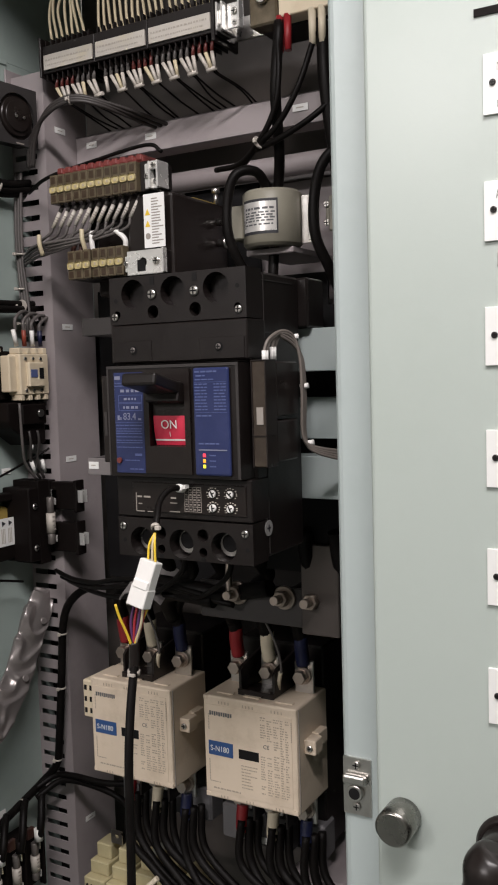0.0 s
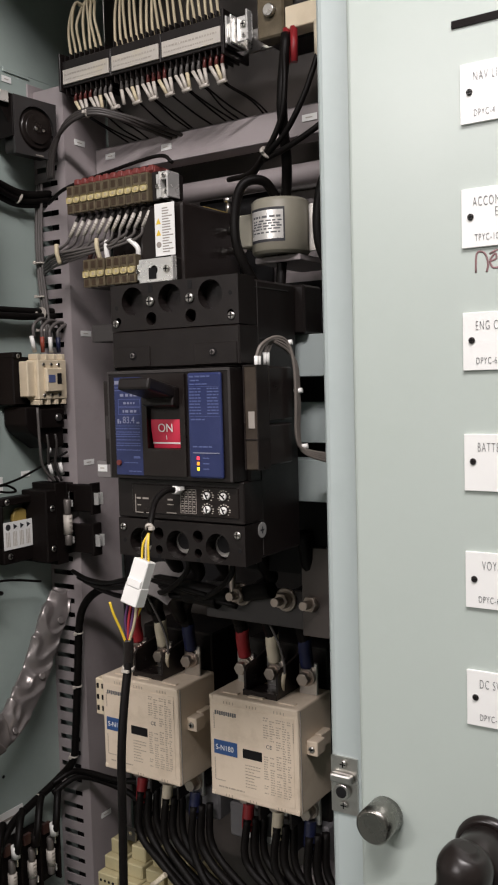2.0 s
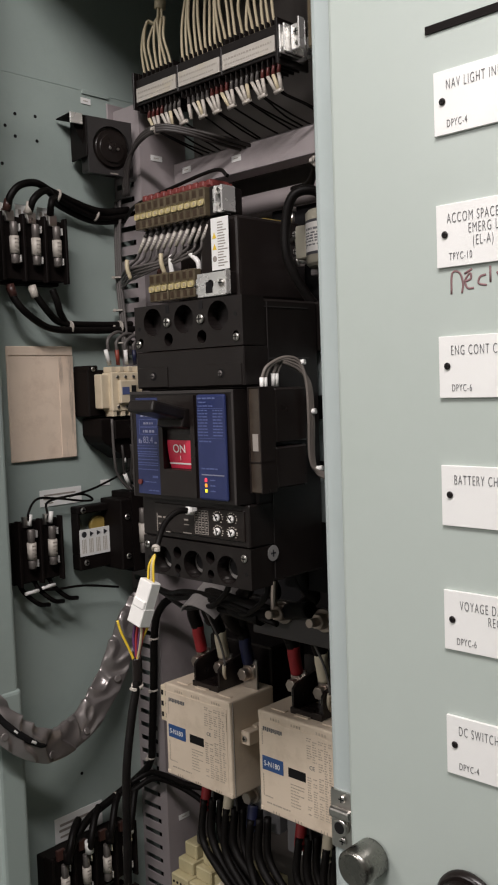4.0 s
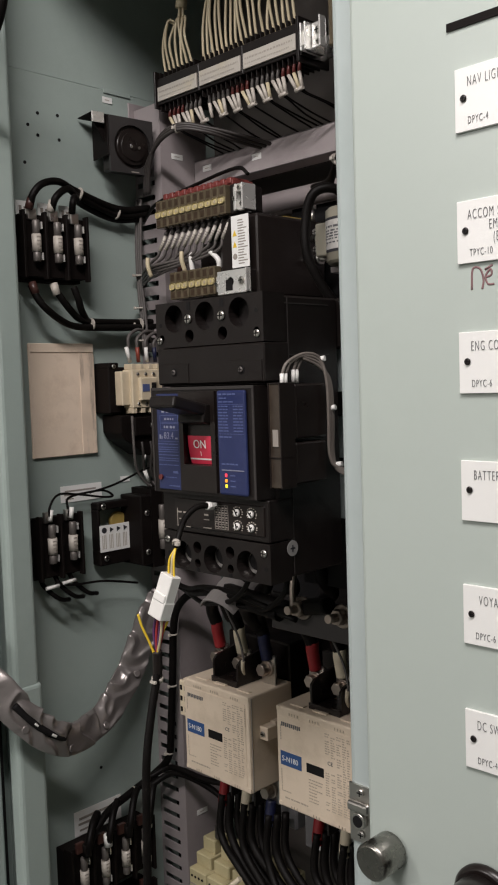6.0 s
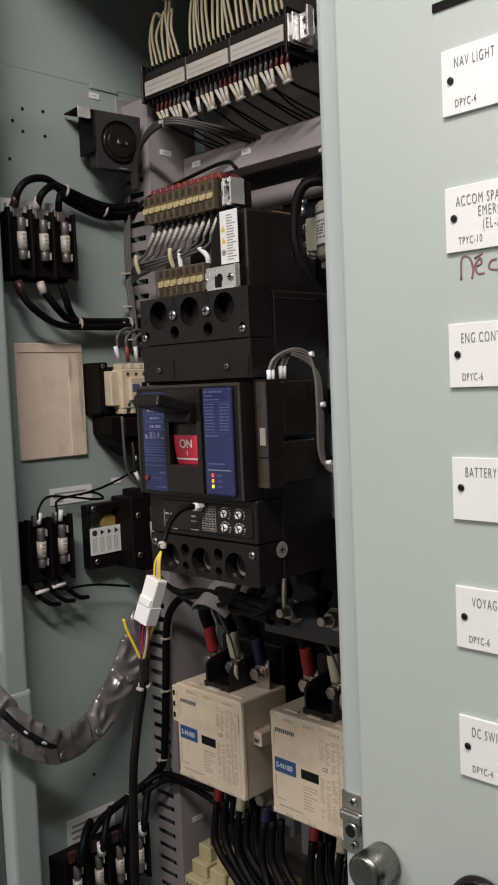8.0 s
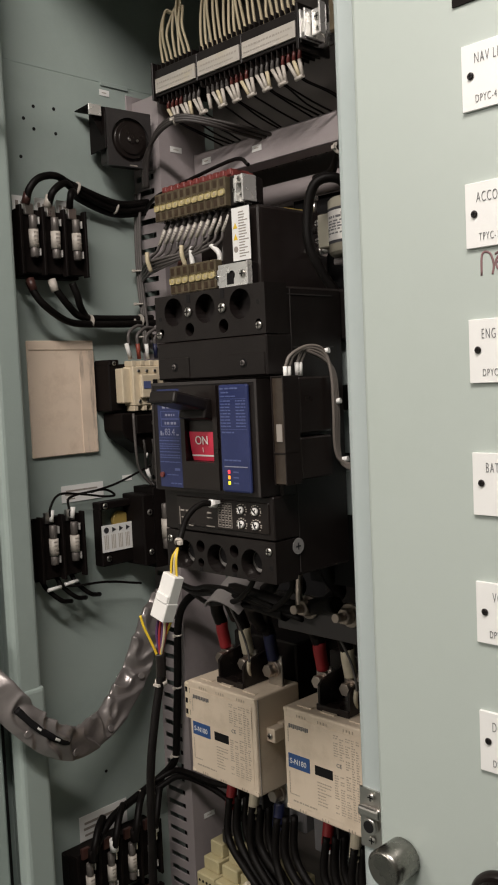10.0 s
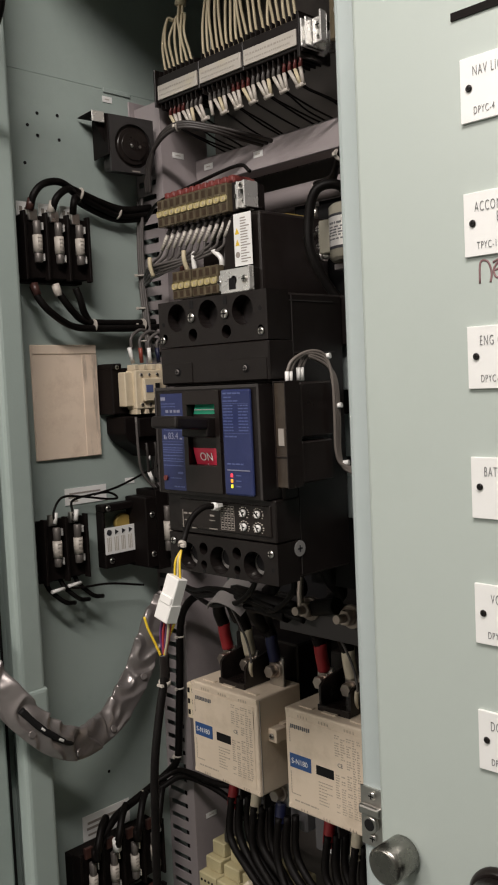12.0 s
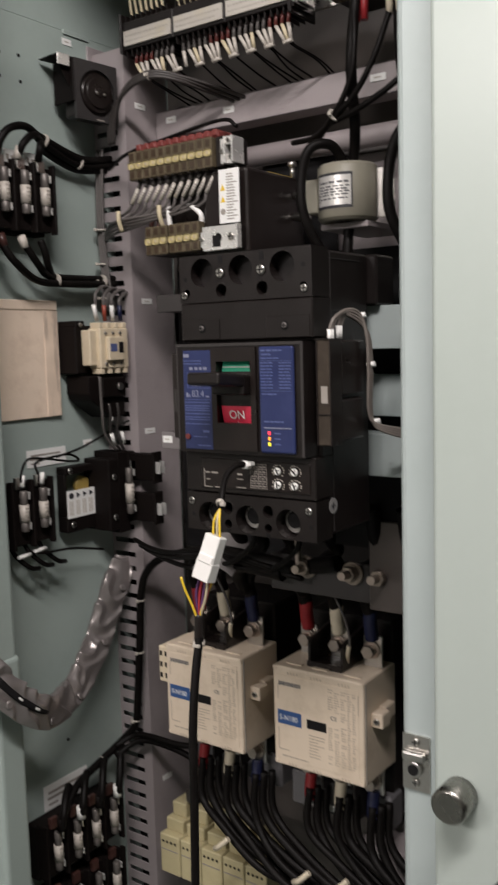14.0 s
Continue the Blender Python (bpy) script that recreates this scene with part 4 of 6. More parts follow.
part("clip_core", boxes((0.1492, 0.1573, 0.007, 0.03, 0.002, 0.030), bevel=0), BLACK, tb)
part("spacer", boxes((0.130, 0.142, 0.006, 0.05, 0.0, 0.034), bevel=0.001), BLACK, tb)
screw(tb, 0.1535, 0.003, 0.0085, 0.0034)
screw(tb, 0.1535, -0.001, 0.0262, 0.003)
screw(tb, 0.1405, 0.004, 0.016, 0.003)

for x0, n in ((-0.7235, 3), (-0.6865, 4)):
    t2 = thing("terminal_block", pose(x0, 0.845, 1.619), "small smoked terminal block below the ten-way block", "terminal block", "covered terminal blocks")
    part("base", boxes((0, n * 0.0117, 0.012, 0.05, 0.0, 0.032), bevel=0.001), BLACK, t2)
    for i in range(n):
        x = i * 0.0117
        part("cover", boxes((x, x + 0.0113, 0.0, 0.012, 0.0, 0.034), bevel=0.001), OLIVE, t2)
        part("number_tag", boxes((x + 0.0008, x + 0.0106, -0.0011, 0.0002, 0.0120, 0.0205), bevel=0.0022, seg=2), AGED_TAG, t2)
        part("print", bars([(x + 0.0046, x + 0.0064, 0.0148, 0.0176)], -0.0011), FAINT_INK, t2)
        part("screw_window", boxes((x + 0.0025, x + 0.0088, -0.0006, 0.0002, 0.0235, 0.0315), (x + 0.0025, x + 0.0088, -0.0006, 0.0002, 0.0022, 0.0095), bevel=0.0003), BROWN_SMOKE, t2)
    bm = bmesh.new()
    x = n * 0.0117 - 0.006
    tube(bm, [(x, 0.014, 0.033), (x, 0.012, 0.043), (x - 0.012 * (n - 3), 0.012, 0.053), (x - 0.02 * (n - 3) - 0.004, 0.02, 0.056)], 0.0032, 8)
    part("wire", bm, WHITE, t2, "white insulated wire")
    if n == 3:
        bm = bmesh.new()
        tube(bm, [(0.005, 0.02, 0.033), (0.004, 0.022, 0.045), (-0.01, 0.03, 0.05), (-0.02, 0.03, 0.03)], 0.003, 8)
        part("wire", bm, mat("brown_wire", (0.12, 0.05, 0.04), 0.5), t2)
ec = thing("end_bracket", pose(-0.632, 0.842, 1.617), "bright plated end bracket below the warning card", "bracket")
part("plate", holed(0, 0.054, 0, 0.027, 0.0, 0.0016, [(0.022, 0.0135, 0.0055)]), CHROME, ec)
part("lip", boxes((-0.005, 0.0, 0.002, 0.02, 0.004, 0.022), (0.052, 0.054, -0.006, 0.0, 0, 0.027), (0.004, 0.05, -0.004, 0.0, -0.001, 0.001), bevel=0.0006), CHROME, ec)
part("back", boxes((-0.002, 0.052, 0.003, 0.03, 0.0, 0.026), bevel=0.001), BLACK, ec)
part("notch", boxes((0.0145, 0.0255, -0.0008, 0.0004, 0.0035, 0.0165), bevel=0.0002), DARK, ec)
screw(ec, 0.041, 0.0, 0.0135, 0.0045)
screw(ec, -0.0015, 0.0, 0.0135, 0.003)
warn = thing("warning_card", pose(-0.6085, 0.8455, 1.646), "white warning card with yellow triangles and fine print", "label")
part("card", boxes((0, 0.0285, -0.001, 0, 0, 0.06), bevel=0.0002), PLATE, warn)
rows = []
rr = random.Random(8)
for k in range(17):
    rows.append((0.011, 0.011 + rr.uniform(0.008, 0.0155), 0.004 + k * 0.0031, 0.0052 + k * 0.0031))
part("print", bars(rows, -0.001), GREY_INK, warn)
for z in (0.0365, 0.0235):
    bm = bmesh.new()
    vs = [bm.verts.new(p) for p in ((0.002, -0.0013, z), (0.009, -0.0013, z), (0.0055, -0.0013, z + 0.007), (0.002, -0.001, z), (0.009, -0.001, z), (0.0055, -0.001, z + 0.007))]
    bm.faces.new(vs[:3]), bm.faces.new(vs[3:][::-1])
    for i in range(3):
        bm.faces.new((vs[i], vs[3 + i], vs[3 + (i + 1) % 3], vs[(i + 1) % 3]))
    part("warning_triangle", bm, WIRE_YELLOW, warn)
bm = bmesh.new()
cyl(bm, (0.0055, -0.001, 0.013), (0.0055, -0.0013, 0.013), 0.0035, 16)
part("warning_disc", bm, GREY_INK, warn)

# voltage transformer in its black case
vt = thing("voltage_transformer", pose(-0.66, 0.855, 1.60), "dusty black voltage transformer with plated terminals", "transformer")
bm = bmesh.new()
box(bm, 0.02, 0.085, 0.0, 0.12, 0.012, 0.108, bevel=0.004, seg=2)
box(bm, -0.05, 0.02, 0.03, 0.12, 0.0, 0.09, bevel=0.003)
part("case", bm, BLACK_SMOOTH, vt)
part("yellow_sheet", boxes((0.03, 0.08, 0.05, 0.10, 0.1082, 0.1092), bevel=0), YELLOW, vt)
for z in (0.06, 0.085):
    bm = bmesh.new()
    cyl(bm, (0.085, 0.095, z), (0.108, 0.095, z), 0.0045, 12, bevel=0.0008)
    cyl(bm, (0.094, 0.095, z), (0.100, 0.095, z), 0.008, 6)
    part("terminal", bm, STEEL, vt)
bm = bmesh.new()
cyl(bm, (0.078, 0.105, 0.108), (0.078, 0.105, 0.122), 0.003, 10)
cyl(bm, (0.078, 0.105, 0.122), (0.078, 0.105, 0.128), 0.0055, 10, bevel=0.001)
part("terminal", bm, STEEL, vt)
# no real opening: a dark slab carries the shade of the cut-out
part("recess_shade", boxes((0.0, 0.11, 0.155, 0.160, 0.02, 0.14), bevel=0), DARK, vt, "dark slab painted as the shade of a cut-out behind the transformer")


# ---- current transformers ----
def current_transformer(m):
    ct = thing("current_transformer", m, "khaki-grey ring current transformer with a silver rating label", "transformer", "current transformers")
    bm = bmesh.new()
    R, r, h, n = 0.0335, 0.013, 0.062, 40
    prof = [(r, 0), (R - 0.003, 0), (R, 0.003), (R, h - 0.003), (R - 0.003, h), (r, h)]
    rings = [[bm.verts.new((p * math.cos(2 * math.pi * k / n), p * math.sin(2 * math.pi * k / n), z)) for p, z in prof] for k in range(n)]
    for k in range(n):
        u, v = rings[k], rings[(k + 1) % n]
        for i in range(len(prof)):
            bm.faces.new((u[i], v[i], v[(i + 1) % len(prof)], u[(i + 1) % len(prof)])).smooth = i in (0, 2, 5)
    part("ring", bm, CT_GREY, ct)

    def wrap(a0, a1, z0, z1, rad, n=14):
        b = bmesh.new()
        rows = []
        for k in range(n + 1):
            a = radians(a0 + (a1 - a0) * k / n)
            rows.append([b.verts.new((rr * math.cos(a), rr * math.sin(a), z)) for rr, z in ((rad, z0), (rad, z1), (rad - 0.0005, z1), (rad - 0.0005, z0))])
        for u, v in zip(rows, rows[1:]):
            for i in range(4):
                b.faces.new((u[i], v[i], v[(i + 1) % 4], u[(i + 1) % 4]))
        b.faces.new(rows[0]), b.faces.new(rows[-1][::-1])
        return b

    lab = part("border", wrap(-132, -52, 0.012, 0.050, R + 0.0004), INK, ct, "dark label border")
    part("rating_label", wrap(-129, -55, 0.015, 0.047, R + 0.0008), FOIL, lab, "silver rating label")
    cr = random.Random(4)
    for k, z in enumerate((0.0385, 0.0345, 0.0315, 0.0285, 0.0255, 0.0215)):
        a = -122
        while a < -60:
            w = cr.uniform(3, 13)
            part("print", wrap(a, min(a + w, -58), z, z + (0.0016 if k else 0.0024), R + 0.0010, 4), PLATE_INK, lab)
            a += w + cr.uniform(2, 5)
    part("wing", boxes((-0.050, -0.032, -0.012, 0.02, 0.012, 0.05), (-0.056, -0.050, -0.006, 0.004, 0.02, 0.044), bevel=0.0015), CT_GREY, ct)
    for z in (0.022, 0.042):
        screw(ct, -0.054, -0.006, z, 0.004)
    part("bracket", boxes((0.034, 0.056, 0.004, 0.006, 0.002, 0.056), (0.046, 0.052, -0.004, 0.004, 0.004, 0.054), bevel=0.0008), STEEL, ct)
    part("foot", boxes((-0.03, 0.03, -0.01, 0.10, -0.008, -0.001), bevel=0.001), LILAC, ct)
    return ct


current_transformer(pose(-0.481, 0.916, 1.642))
current_transformer(pose(-0.361, 0.926, 1.642))


def cable(name, runs, r, material, label, group="", cat="cable", seg=10):
    """One cable; runs of a bundle become strands."""
    c = thing(name, Matrix.Translation(runs[0][0]), label, cat, group)
    o = Vector(runs[0][0])
    for pts in runs:
        bm = bmesh.new()
        tube(bm, [Vector(p) - o for p in pts], r, seg, 7)
        part("strand", bm, material, c)
    return c


def tie_band(parent, p, d, r, material=None):
    """A pale cable tie round a cable at p along d, in world metres, with its cut tail."""
    o = parent.matrix_world.translation
    p, d = Vector(p) - o, Vector(d).normalized()
    bm = bmesh.new()
    cyl(bm, p - d * 0.0010, p + d * 0.0010, r * 0.94, 14)
    box(bm, p.x - 0.002, p.x + 0.002, p.y - r - 0.0025, p.y - r + 0.001, p.z - 0.002, p.z + 0.002, bevel=0.0005)
    part("cable_tie", bm, material or MARK_GREY, parent)


# secondary loops through the current transformers and the drops from the upper terminals
cable("power_cable", [[(-0.450, 0.885, 1.875), (-0.452, 0.875, 1.80), (-0.462, 0.90, 1.74), (-0.474, 0.916, 1.70), (-0.481, 0.916, 1.63), (-0.475, 0.90, 1.59)]], 0.006, CABLE, "black power cable dropping through the ring transformer", "drop cables")
cable("power_cable", [[(-0.480, 0.908, 1.705), (-0.484, 0.885, 1.722), (-0.500, 0.868, 1.718), (-0.509, 0.864, 1.69), (-0.508, 0.864, 1.65), (-0.496, 0.88, 1.61), (-0.48, 0.90, 1.58)]], 0.0055, CABLE, "black cable looped round the ring transformer", "drop cables")
cable("power_cable", [[(-0.345, 0.905, 1.70), (-0.365, 0.88, 1.735), (-0.392, 0.87, 1.722), (-0.405, 0.868, 1.69), (-0.406, 0.868, 1.645), (-0.396, 0.88, 1.61), (-0.39, 0.9, 1.58)]], 0.0058, CABLE, "black cable looped round the second ring transformer", "drop cables")
cable("power_cable", [[(-0.402, 0.89, 1.865), (-0.396, 0.88, 1.80), (-0.39, 0.89, 1.72), (-0.385, 0.9, 1.66)]], 0.007, CABLE, "thick black cable dropping from the upper terminals", "drop cables")
c = cable("control_cable", [[(-0.452, 0.882, 1.87), (-0.446, 0.872, 1.82), (-0.452, 0.872, 1.782), (-0.478, 0.882, 1.752), (-0.53, 0.93, 1.745), (-0.58, 0.96, 1.75)], [(-0.408, 0.885, 1.855), (-0.422, 0.87, 1.80), (-0.448, 0.872, 1.765), (-0.480, 0.885, 1.750), (-0.53, 0.935, 1.742)], [(-0.38, 0.885, 1.79), (-0.41, 0.872, 1.765), (-0.45, 0.875, 1.750), (-0.485, 0.89, 1.747)]], 0.0033, CABLE, "thin black cables gathered under the cross beam", "drop cables")
tie_band(c, (-0.478, 0.882, 1.752), (-1, 0.3, -0.5), 0.008)
for x, rub in ((-0.449, RED_RUBBER), (-0.440, RED_RUBBER), (-0.411, WHITE_RUBBER), (-0.400, WHITE_RUBBER)):
    bm = bmesh.new()
    cyl(bm, (0, 0, 0.016), (0.001, -0.002, -0.022), 0.0042, 12, 0.0038)
    solid("cable_sleeve", bm, rub, "coloured heat-shrink sleeve at the upper terminal" if rub is RED_RUBBER else "ivory heat-shrink sleeve at the upper terminal", "sleeve", pose(x, 0.884, 1.864), "upper sleeves")
ub = thing("upper_terminal_box", pose(-0.485, 0.885, 1.876), "smoked cover over upper power terminals", "terminal block")
part("base", boxes((0, 0.17, 0.02, 0.07, 0.0, 0.06), bevel=0.002), BLACK, ub)
part("cover", boxes((0.0, 0.034, -0.004, 0.02, -0.002, 0.06), bevel=0.002), OLIVE, ub)
part("legend_card", boxes((0.036, 0.17, -0.004, 0.02, 0.002, 0.026), bevel=0.001), CREAM, ub)
bm = bmesh.new()
cyl(bm, (0.018, -0.004, 0.026), (0.018, -0.010, 0.026), 0.007, 16, bevel=0.001)
part("bolt", bm, STEEL, ub)


# ---- auxiliary switch on the breaker's flank ----
FLEX_GREY = mat("light_grey_wire", (0.15, 0.13, 0.115), 0.5, vary=0.15, scale=60)
aux = thing("auxiliary_switch", pose(-0.3555, 0.640, 1.425), "black auxiliary switch module with a smoked terminal cover", "switch")
part("cover", boxes((-0.002, 0.0115, -0.004, 0.013, -0.001, 0.086), bevel=0.001), mat("smoked_dark_cover", (0.040, 0.030, 0.023), 0.16, vary=0.5, scale=45, dirt=(0.10, 0.085, 0.06), dirt_scale=40, dirt_amount=0.45), aux, "smoked terminal cover")
part("module", boxes((-0.002, 0.0105, 0.0155, 0.056, 0.039, 0.085), bevel=0.0015), BLACK_SMOOTH, aux)
part("module", boxes((-0.002, 0.0100, 0.0155, 0.055, 0.001, 0.036), bevel=0.0015), BLACK_SMOOTH, aux)
part("paper_tag", boxes((0.0025, 0.0085, -0.0048, -0.004, 0.034, 0.048), bevel=0), GREY_INK, aux)
part("cover_rim", boxes((-0.0022, -0.0008, -0.0048, 0.0134, -0.001, 0.086), (0.0105, 0.0118, -0.0048, 0.0134, -0.001, 0.086), (-0.0022, 0.0118, -0.0048, 0.0134, 0.024, 0.0252), (-0.0022, 0.0118, -0.0048, 0.0134, 0.0855, 0.0865), bevel=0.0003), BLACK_SMOOTH, aux)
for k, (y, z) in enumerate(((0.006, 0.083), (0.010, 0.083), (0.020, 0.086), (0.024, 0.086))):
    bm = bmesh.new()
    cyl(bm, (0.005, y, z), (0.005, y, z + 0.011), 0.0019, 8)
    part("ferrule", bm, WHITE, aux, "white wire end")
    bm = bmesh.new()
    e = 0.0025 * k
    tube(bm, [(0.005, y, z + 0.010), (0.007, y + 0.005, z + 0.020), (0.009, 0.030, 0.110 - e * 0.6), (0.012, 0.046, 0.106 - e), (0.016, 0.050 + e * 0.6, 0.086), (0.017, 0.050 + e * 0.8, 0.055), (0.016, 0.052 + e * 0.6, 0.022), (0.022, 0.060, 0.011 - e * 0.5), (0.050, 0.085, 0.004 - e), (0.085, 0.10, -0.002)], 0.0015, 8, 6)
    part("wire", bm, FLEX_GREY, aux, "grey control wire")
for p in ((0.012, 0.047, 0.105), (0.0175, 0.053, 0.063), (0.019, 0.058, 0.014)):
    bm = bmesh.new()
    cyl(bm, (p[0] - 0.0035, p[1], p[2]), (p[0] + 0.0035, p[1] + 0.002, p[2] + 0.001), 0.0024, 10)
    part("cable_tie", bm, WHITE, aux)

# ---- the test lead plugged into the trip unit ----
lead = thing("test_lead", pose(-0.427, 0.622, 1.407), "white test connector with coloured wires on a black lead", "cable")
o = Vector((-0.427, 0.622, 1.407))


def L(*pts):
    return [Vector(p) - o for p in pts]


bm = bmesh.new()
tube(bm, L((-0.424, 0.632, 1.405), (-0.427, 0.616, 1.406), (-0.428, 0.602, 1.398), (-0.423, 0.590, 1.386), (-0.421, 0.584, 1.375)), 0.0027, 12)
part("upper_lead", bm, CABLE, lead)
bm = bmesh.new()
cyl(bm, *L((-0.4244, 0.6315, 1.4048), (-0.4256, 0.625, 1.4058)), 0.0036, 12)
box(bm, *[v for ab in zip(L((-0.4205, 0.624, 1.4055))[0], L((-0.4175, 0.630, 1.4085))[0]) for v in ab])
part("plug", bm, WHITE, lead, "white miniature plug")
bm = bmesh.new()
cyl(bm, *L((-0.4225, 0.5865, 1.3803), (-0.4212, 0.5845, 1.3785)), 0.0036, 14)
box(bm, *[v for ab in zip(L((-0.4200, 0.5815, 1.3775))[0], L((-0.4155, 0.5850, 1.3805))[0]) for v in ab], bevel=0.0004)
part("cable_tie", bm, MARK_GREY, lead)
for dx, mt in ((-0.003, WIRE_YELLOW), (0.0005, WIRE_WHITE), (0.003, WIRE_YELLOW)):
    bm = bmesh.new()
    tube(bm, L((-0.4208, 0.5835, 1.375), (-0.421 + dx * 0.9, 0.579, 1.366), (-0.4212 + dx * 1.2, 0.578, 1.3515)), 0.0010, 8)
    part("wire", bm, mt, lead)
# connector shell, tilted along the lead
tilt = pose(*(Vector((-0.4212, 0.578, 1.3535)) - o), -12, 14, 0)
part("socket_shell", boxes((-0.0078, 0.0078, -0.0055, 0.0055, -0.0235, 0.0), bevel=0.0007), WHITE, lead, "white connector shell", tilt)
part("latch", boxes((-0.0072, 0.0072, -0.0070, 0.0058, -0.0235, -0.0165), (-0.0112, -0.0088, -0.002, 0.003, -0.040, -0.022), (-0.0112, -0.007, -0.002, 0.003, -0.026, -0.022), bevel=0.0007), WHITE, lead, "", tilt)
part("plug_shell", boxes((-0.0083, 0.0083, -0.0062, 0.0062, -0.0385, -0.0225), bevel=0.0007), WHITE, lead, "white connector shell", tilt)
end = tilt @ Vector((0, 0, -0.038))
join = Vector((-0.4385, 0.5735, 1.281)) - o
for dx, mt in ((-0.005, WIRE_PURPLE), (-0.0015, WIRE_RED), (0.002, WIRE_PURPLE), (0.0055, WIRE_RED), (0.0055, WIRE_WHITE)):
    bm = bmesh.new()
    a = end + Vector((dx, -0.001 if mt is WIRE_WHITE else 0.001, 0))
    tube(bm, [a, (a * 0.5 + join * 0.5) + Vector((dx * 0.5, -0.001, 0.002)), join], 0.0012, 8)
    part("wire", bm, mt, lead)
bm = bmesh.new()
tube(bm, L((-0.4455, 0.560, 1.3195), (-0.4435, 0.562, 1.309), (-0.4408, 0.567, 1.295), (-0.4387, 0.5725, 1.279)), 0.0011, 8)
part("loose_wire", bm, WIRE_YELLOW, lead, "loose yellow wire end")
bm = bmesh.new()
tube(bm, L((-0.4265, 0.577, 1.314), (-0.4325, 0.5725, 1.297), (-0.4385, 0.5725, 1.279)), 0.0011, 8)
part("wire", bm, WIRE_YELLOW, lead)
bm = bmesh.new()
tube(bm, L((-0.4385, 0.5735, 1.283), (-0.4395, 0.574, 1.268), (-0.4365, 0.563, 1.235), (-0.432, 0.552, 1.195), (-0.430, 0.548, 1.14), (-0.430, 0.546, 1.08), (-0.432, 0.546, 1.0), (-0.44, 0.56, 0.85), (-0.46, 0.62, 0.70)), 0.0036, 14)
low = part("lower_lead", bm, CABLE, lead, "black sheathed lead")
bm = bmesh.new()
tube(bm, L((-0.4385, 0.5735, 1.286), (-0.4393, 0.574, 1.274), (-0.4402, 0.574, 1.262)), 0.0043, 12)
part("sheath_end", bm, BLACK_SMOOTH, low)
bm = bmesh.new()
cyl(bm, *L((-0.4402, 0.574, 1.2625), (-0.4406, 0.574, 1.2585)), 0.0052, 14)
box(bm, *[v for ab in zip(L((-0.4415, 0.5665, 1.259))[0], L((-0.4350, 0.5690, 1.261))[0]) for v in ab])
part("cable_tie", bm, MARK_GREY, lead)
BROWN = mat("brown_terminal_cover", (0.055, 0.022, 0.018), 0.4, vary=0.2, scale=60)


# ---- on the side wall: local x runs into the cabinet, y = 0 is the wall, -y looks into it ----
CAP_GREY = mat("dull_fuse_cap", (0.15, 0.135, 0.125), 0.45, metal=0.4, vary=0.15, scale=60)


def fuse(parent, x, y, z0, z1):
    """A cartridge fuse in a spring clip at each end."""
    h = z1 - z0
    bm = bmesh.new()
    cyl(bm, (x, y, z0 + h * 0.24), (x, y, z1 - h * 0.34), 0.0060, 16)
    f = part("fuse", bm, MARK_GREY, parent, "white cartridge fuse")
    part("print", bars([(x - 0.003, x + 0.0025, z0 + h * k, z0 + h * (k + 0.03)) for k in (0.30, 0.39, 0.48, 0.57)], y - 0.0057), GREY_INK, f)
    bm = bmesh.new()
    cyl(bm, (x, y, z0), (x, y, z0 + h * 0.24), 0.0050, 16, bevel=0.0008)
    part("cap", bm, CAP_GREY, f)
    bm = bmesh.new()
    cyl(bm, (x, y, z1 - h * 0.34), (x, y, z1), 0.0048, 16, bevel=0.0008)
    part("cap", bm, CAP_GREY, f)
    for z in (z0 + 0.002, z1 - 0.011):
        part("clip", boxes((x + 0.0054, x + 0.0072, y - 0.004, y + 0.010, z, z + 0.009), bevel=0.0003), CHROME, parent, "spring clip")


def fuse_block(m, n, pitch, label, zf=(0.022, 0.073), H=0.084, red=False):
    b = thing("fuse_block", m, label, "fuse holder", "side wall fuse blocks")
    W = n * pitch
    part("base", boxes((0, W, -0.018, 0, 0, H - 0.006), bevel=0.001), FUSE_BLACK, b)
    for i in range(n + 1):
        x = i * pitch
        part("barrier", boxes((x - 0.0018, x + 0.0018, -0.040, -0.0305, 0.001, H), bevel=0.0006), FUSE_BLACK, b)
    for i in range(n):
        x = (i + 0.5) * pitch
        part("clip_seat", boxes((x - pitch * 0.5, x + pitch * 0.5, -0.030, -0.0185, 0.004, H - 0.003), bevel=0.0008), FUSE_BLACK, b)
        fuse(b, x + 0.002, -0.037, *zf)
        part("terminal", boxes((x - 0.006, x + 0.006, -0.034, -0.0285, H - 0.010, H + 0.004), bevel=0.0006), BROWN if red else STEEL, b)
    return b


Z = 90
fuse_block(pose(XL, 0.699, 1.648, 0, 0, Z), 3, 0.031, "black three-pole fuse block with white cartridge fuses")
fuse_block(pose(XL, 0.701, 1.268, 0, 0, Z), 2, 0.031, "black two-pole fuse block with white cartridge fuses", (0.022, 0.072))
fuse_block(pose(XL, 0.724, 0.828, 0, 0, Z), 4, 0.034, "black four-pole fuse block low on the side wall", (0.014, 0.065), 0.08, True)
fuse_block(pose(XL, 0.724, 0.735, 0, 0, Z), 4, 0.034, "black four-pole fuse block under the first", (0.014, 0.065), 0.08, True)
for k in range(3):
    nm = thing("wire_number_card", pose(XL + 0.022, 0.694 + 0.031 * k, 1.728, 0, 0, Z), "pale card with a printed wire number", "label", "wire number cards")
    part("card", boxes((0.004, 0.026, -0.001, 0, 0, 0.018), bevel=0.0002), PLATE, nm)
    part("print", bars([(0.008, 0.012, 0.006, 0.012), (0.015, 0.021, 0.008, 0.011)], -0.001), GREY_INK, nm)

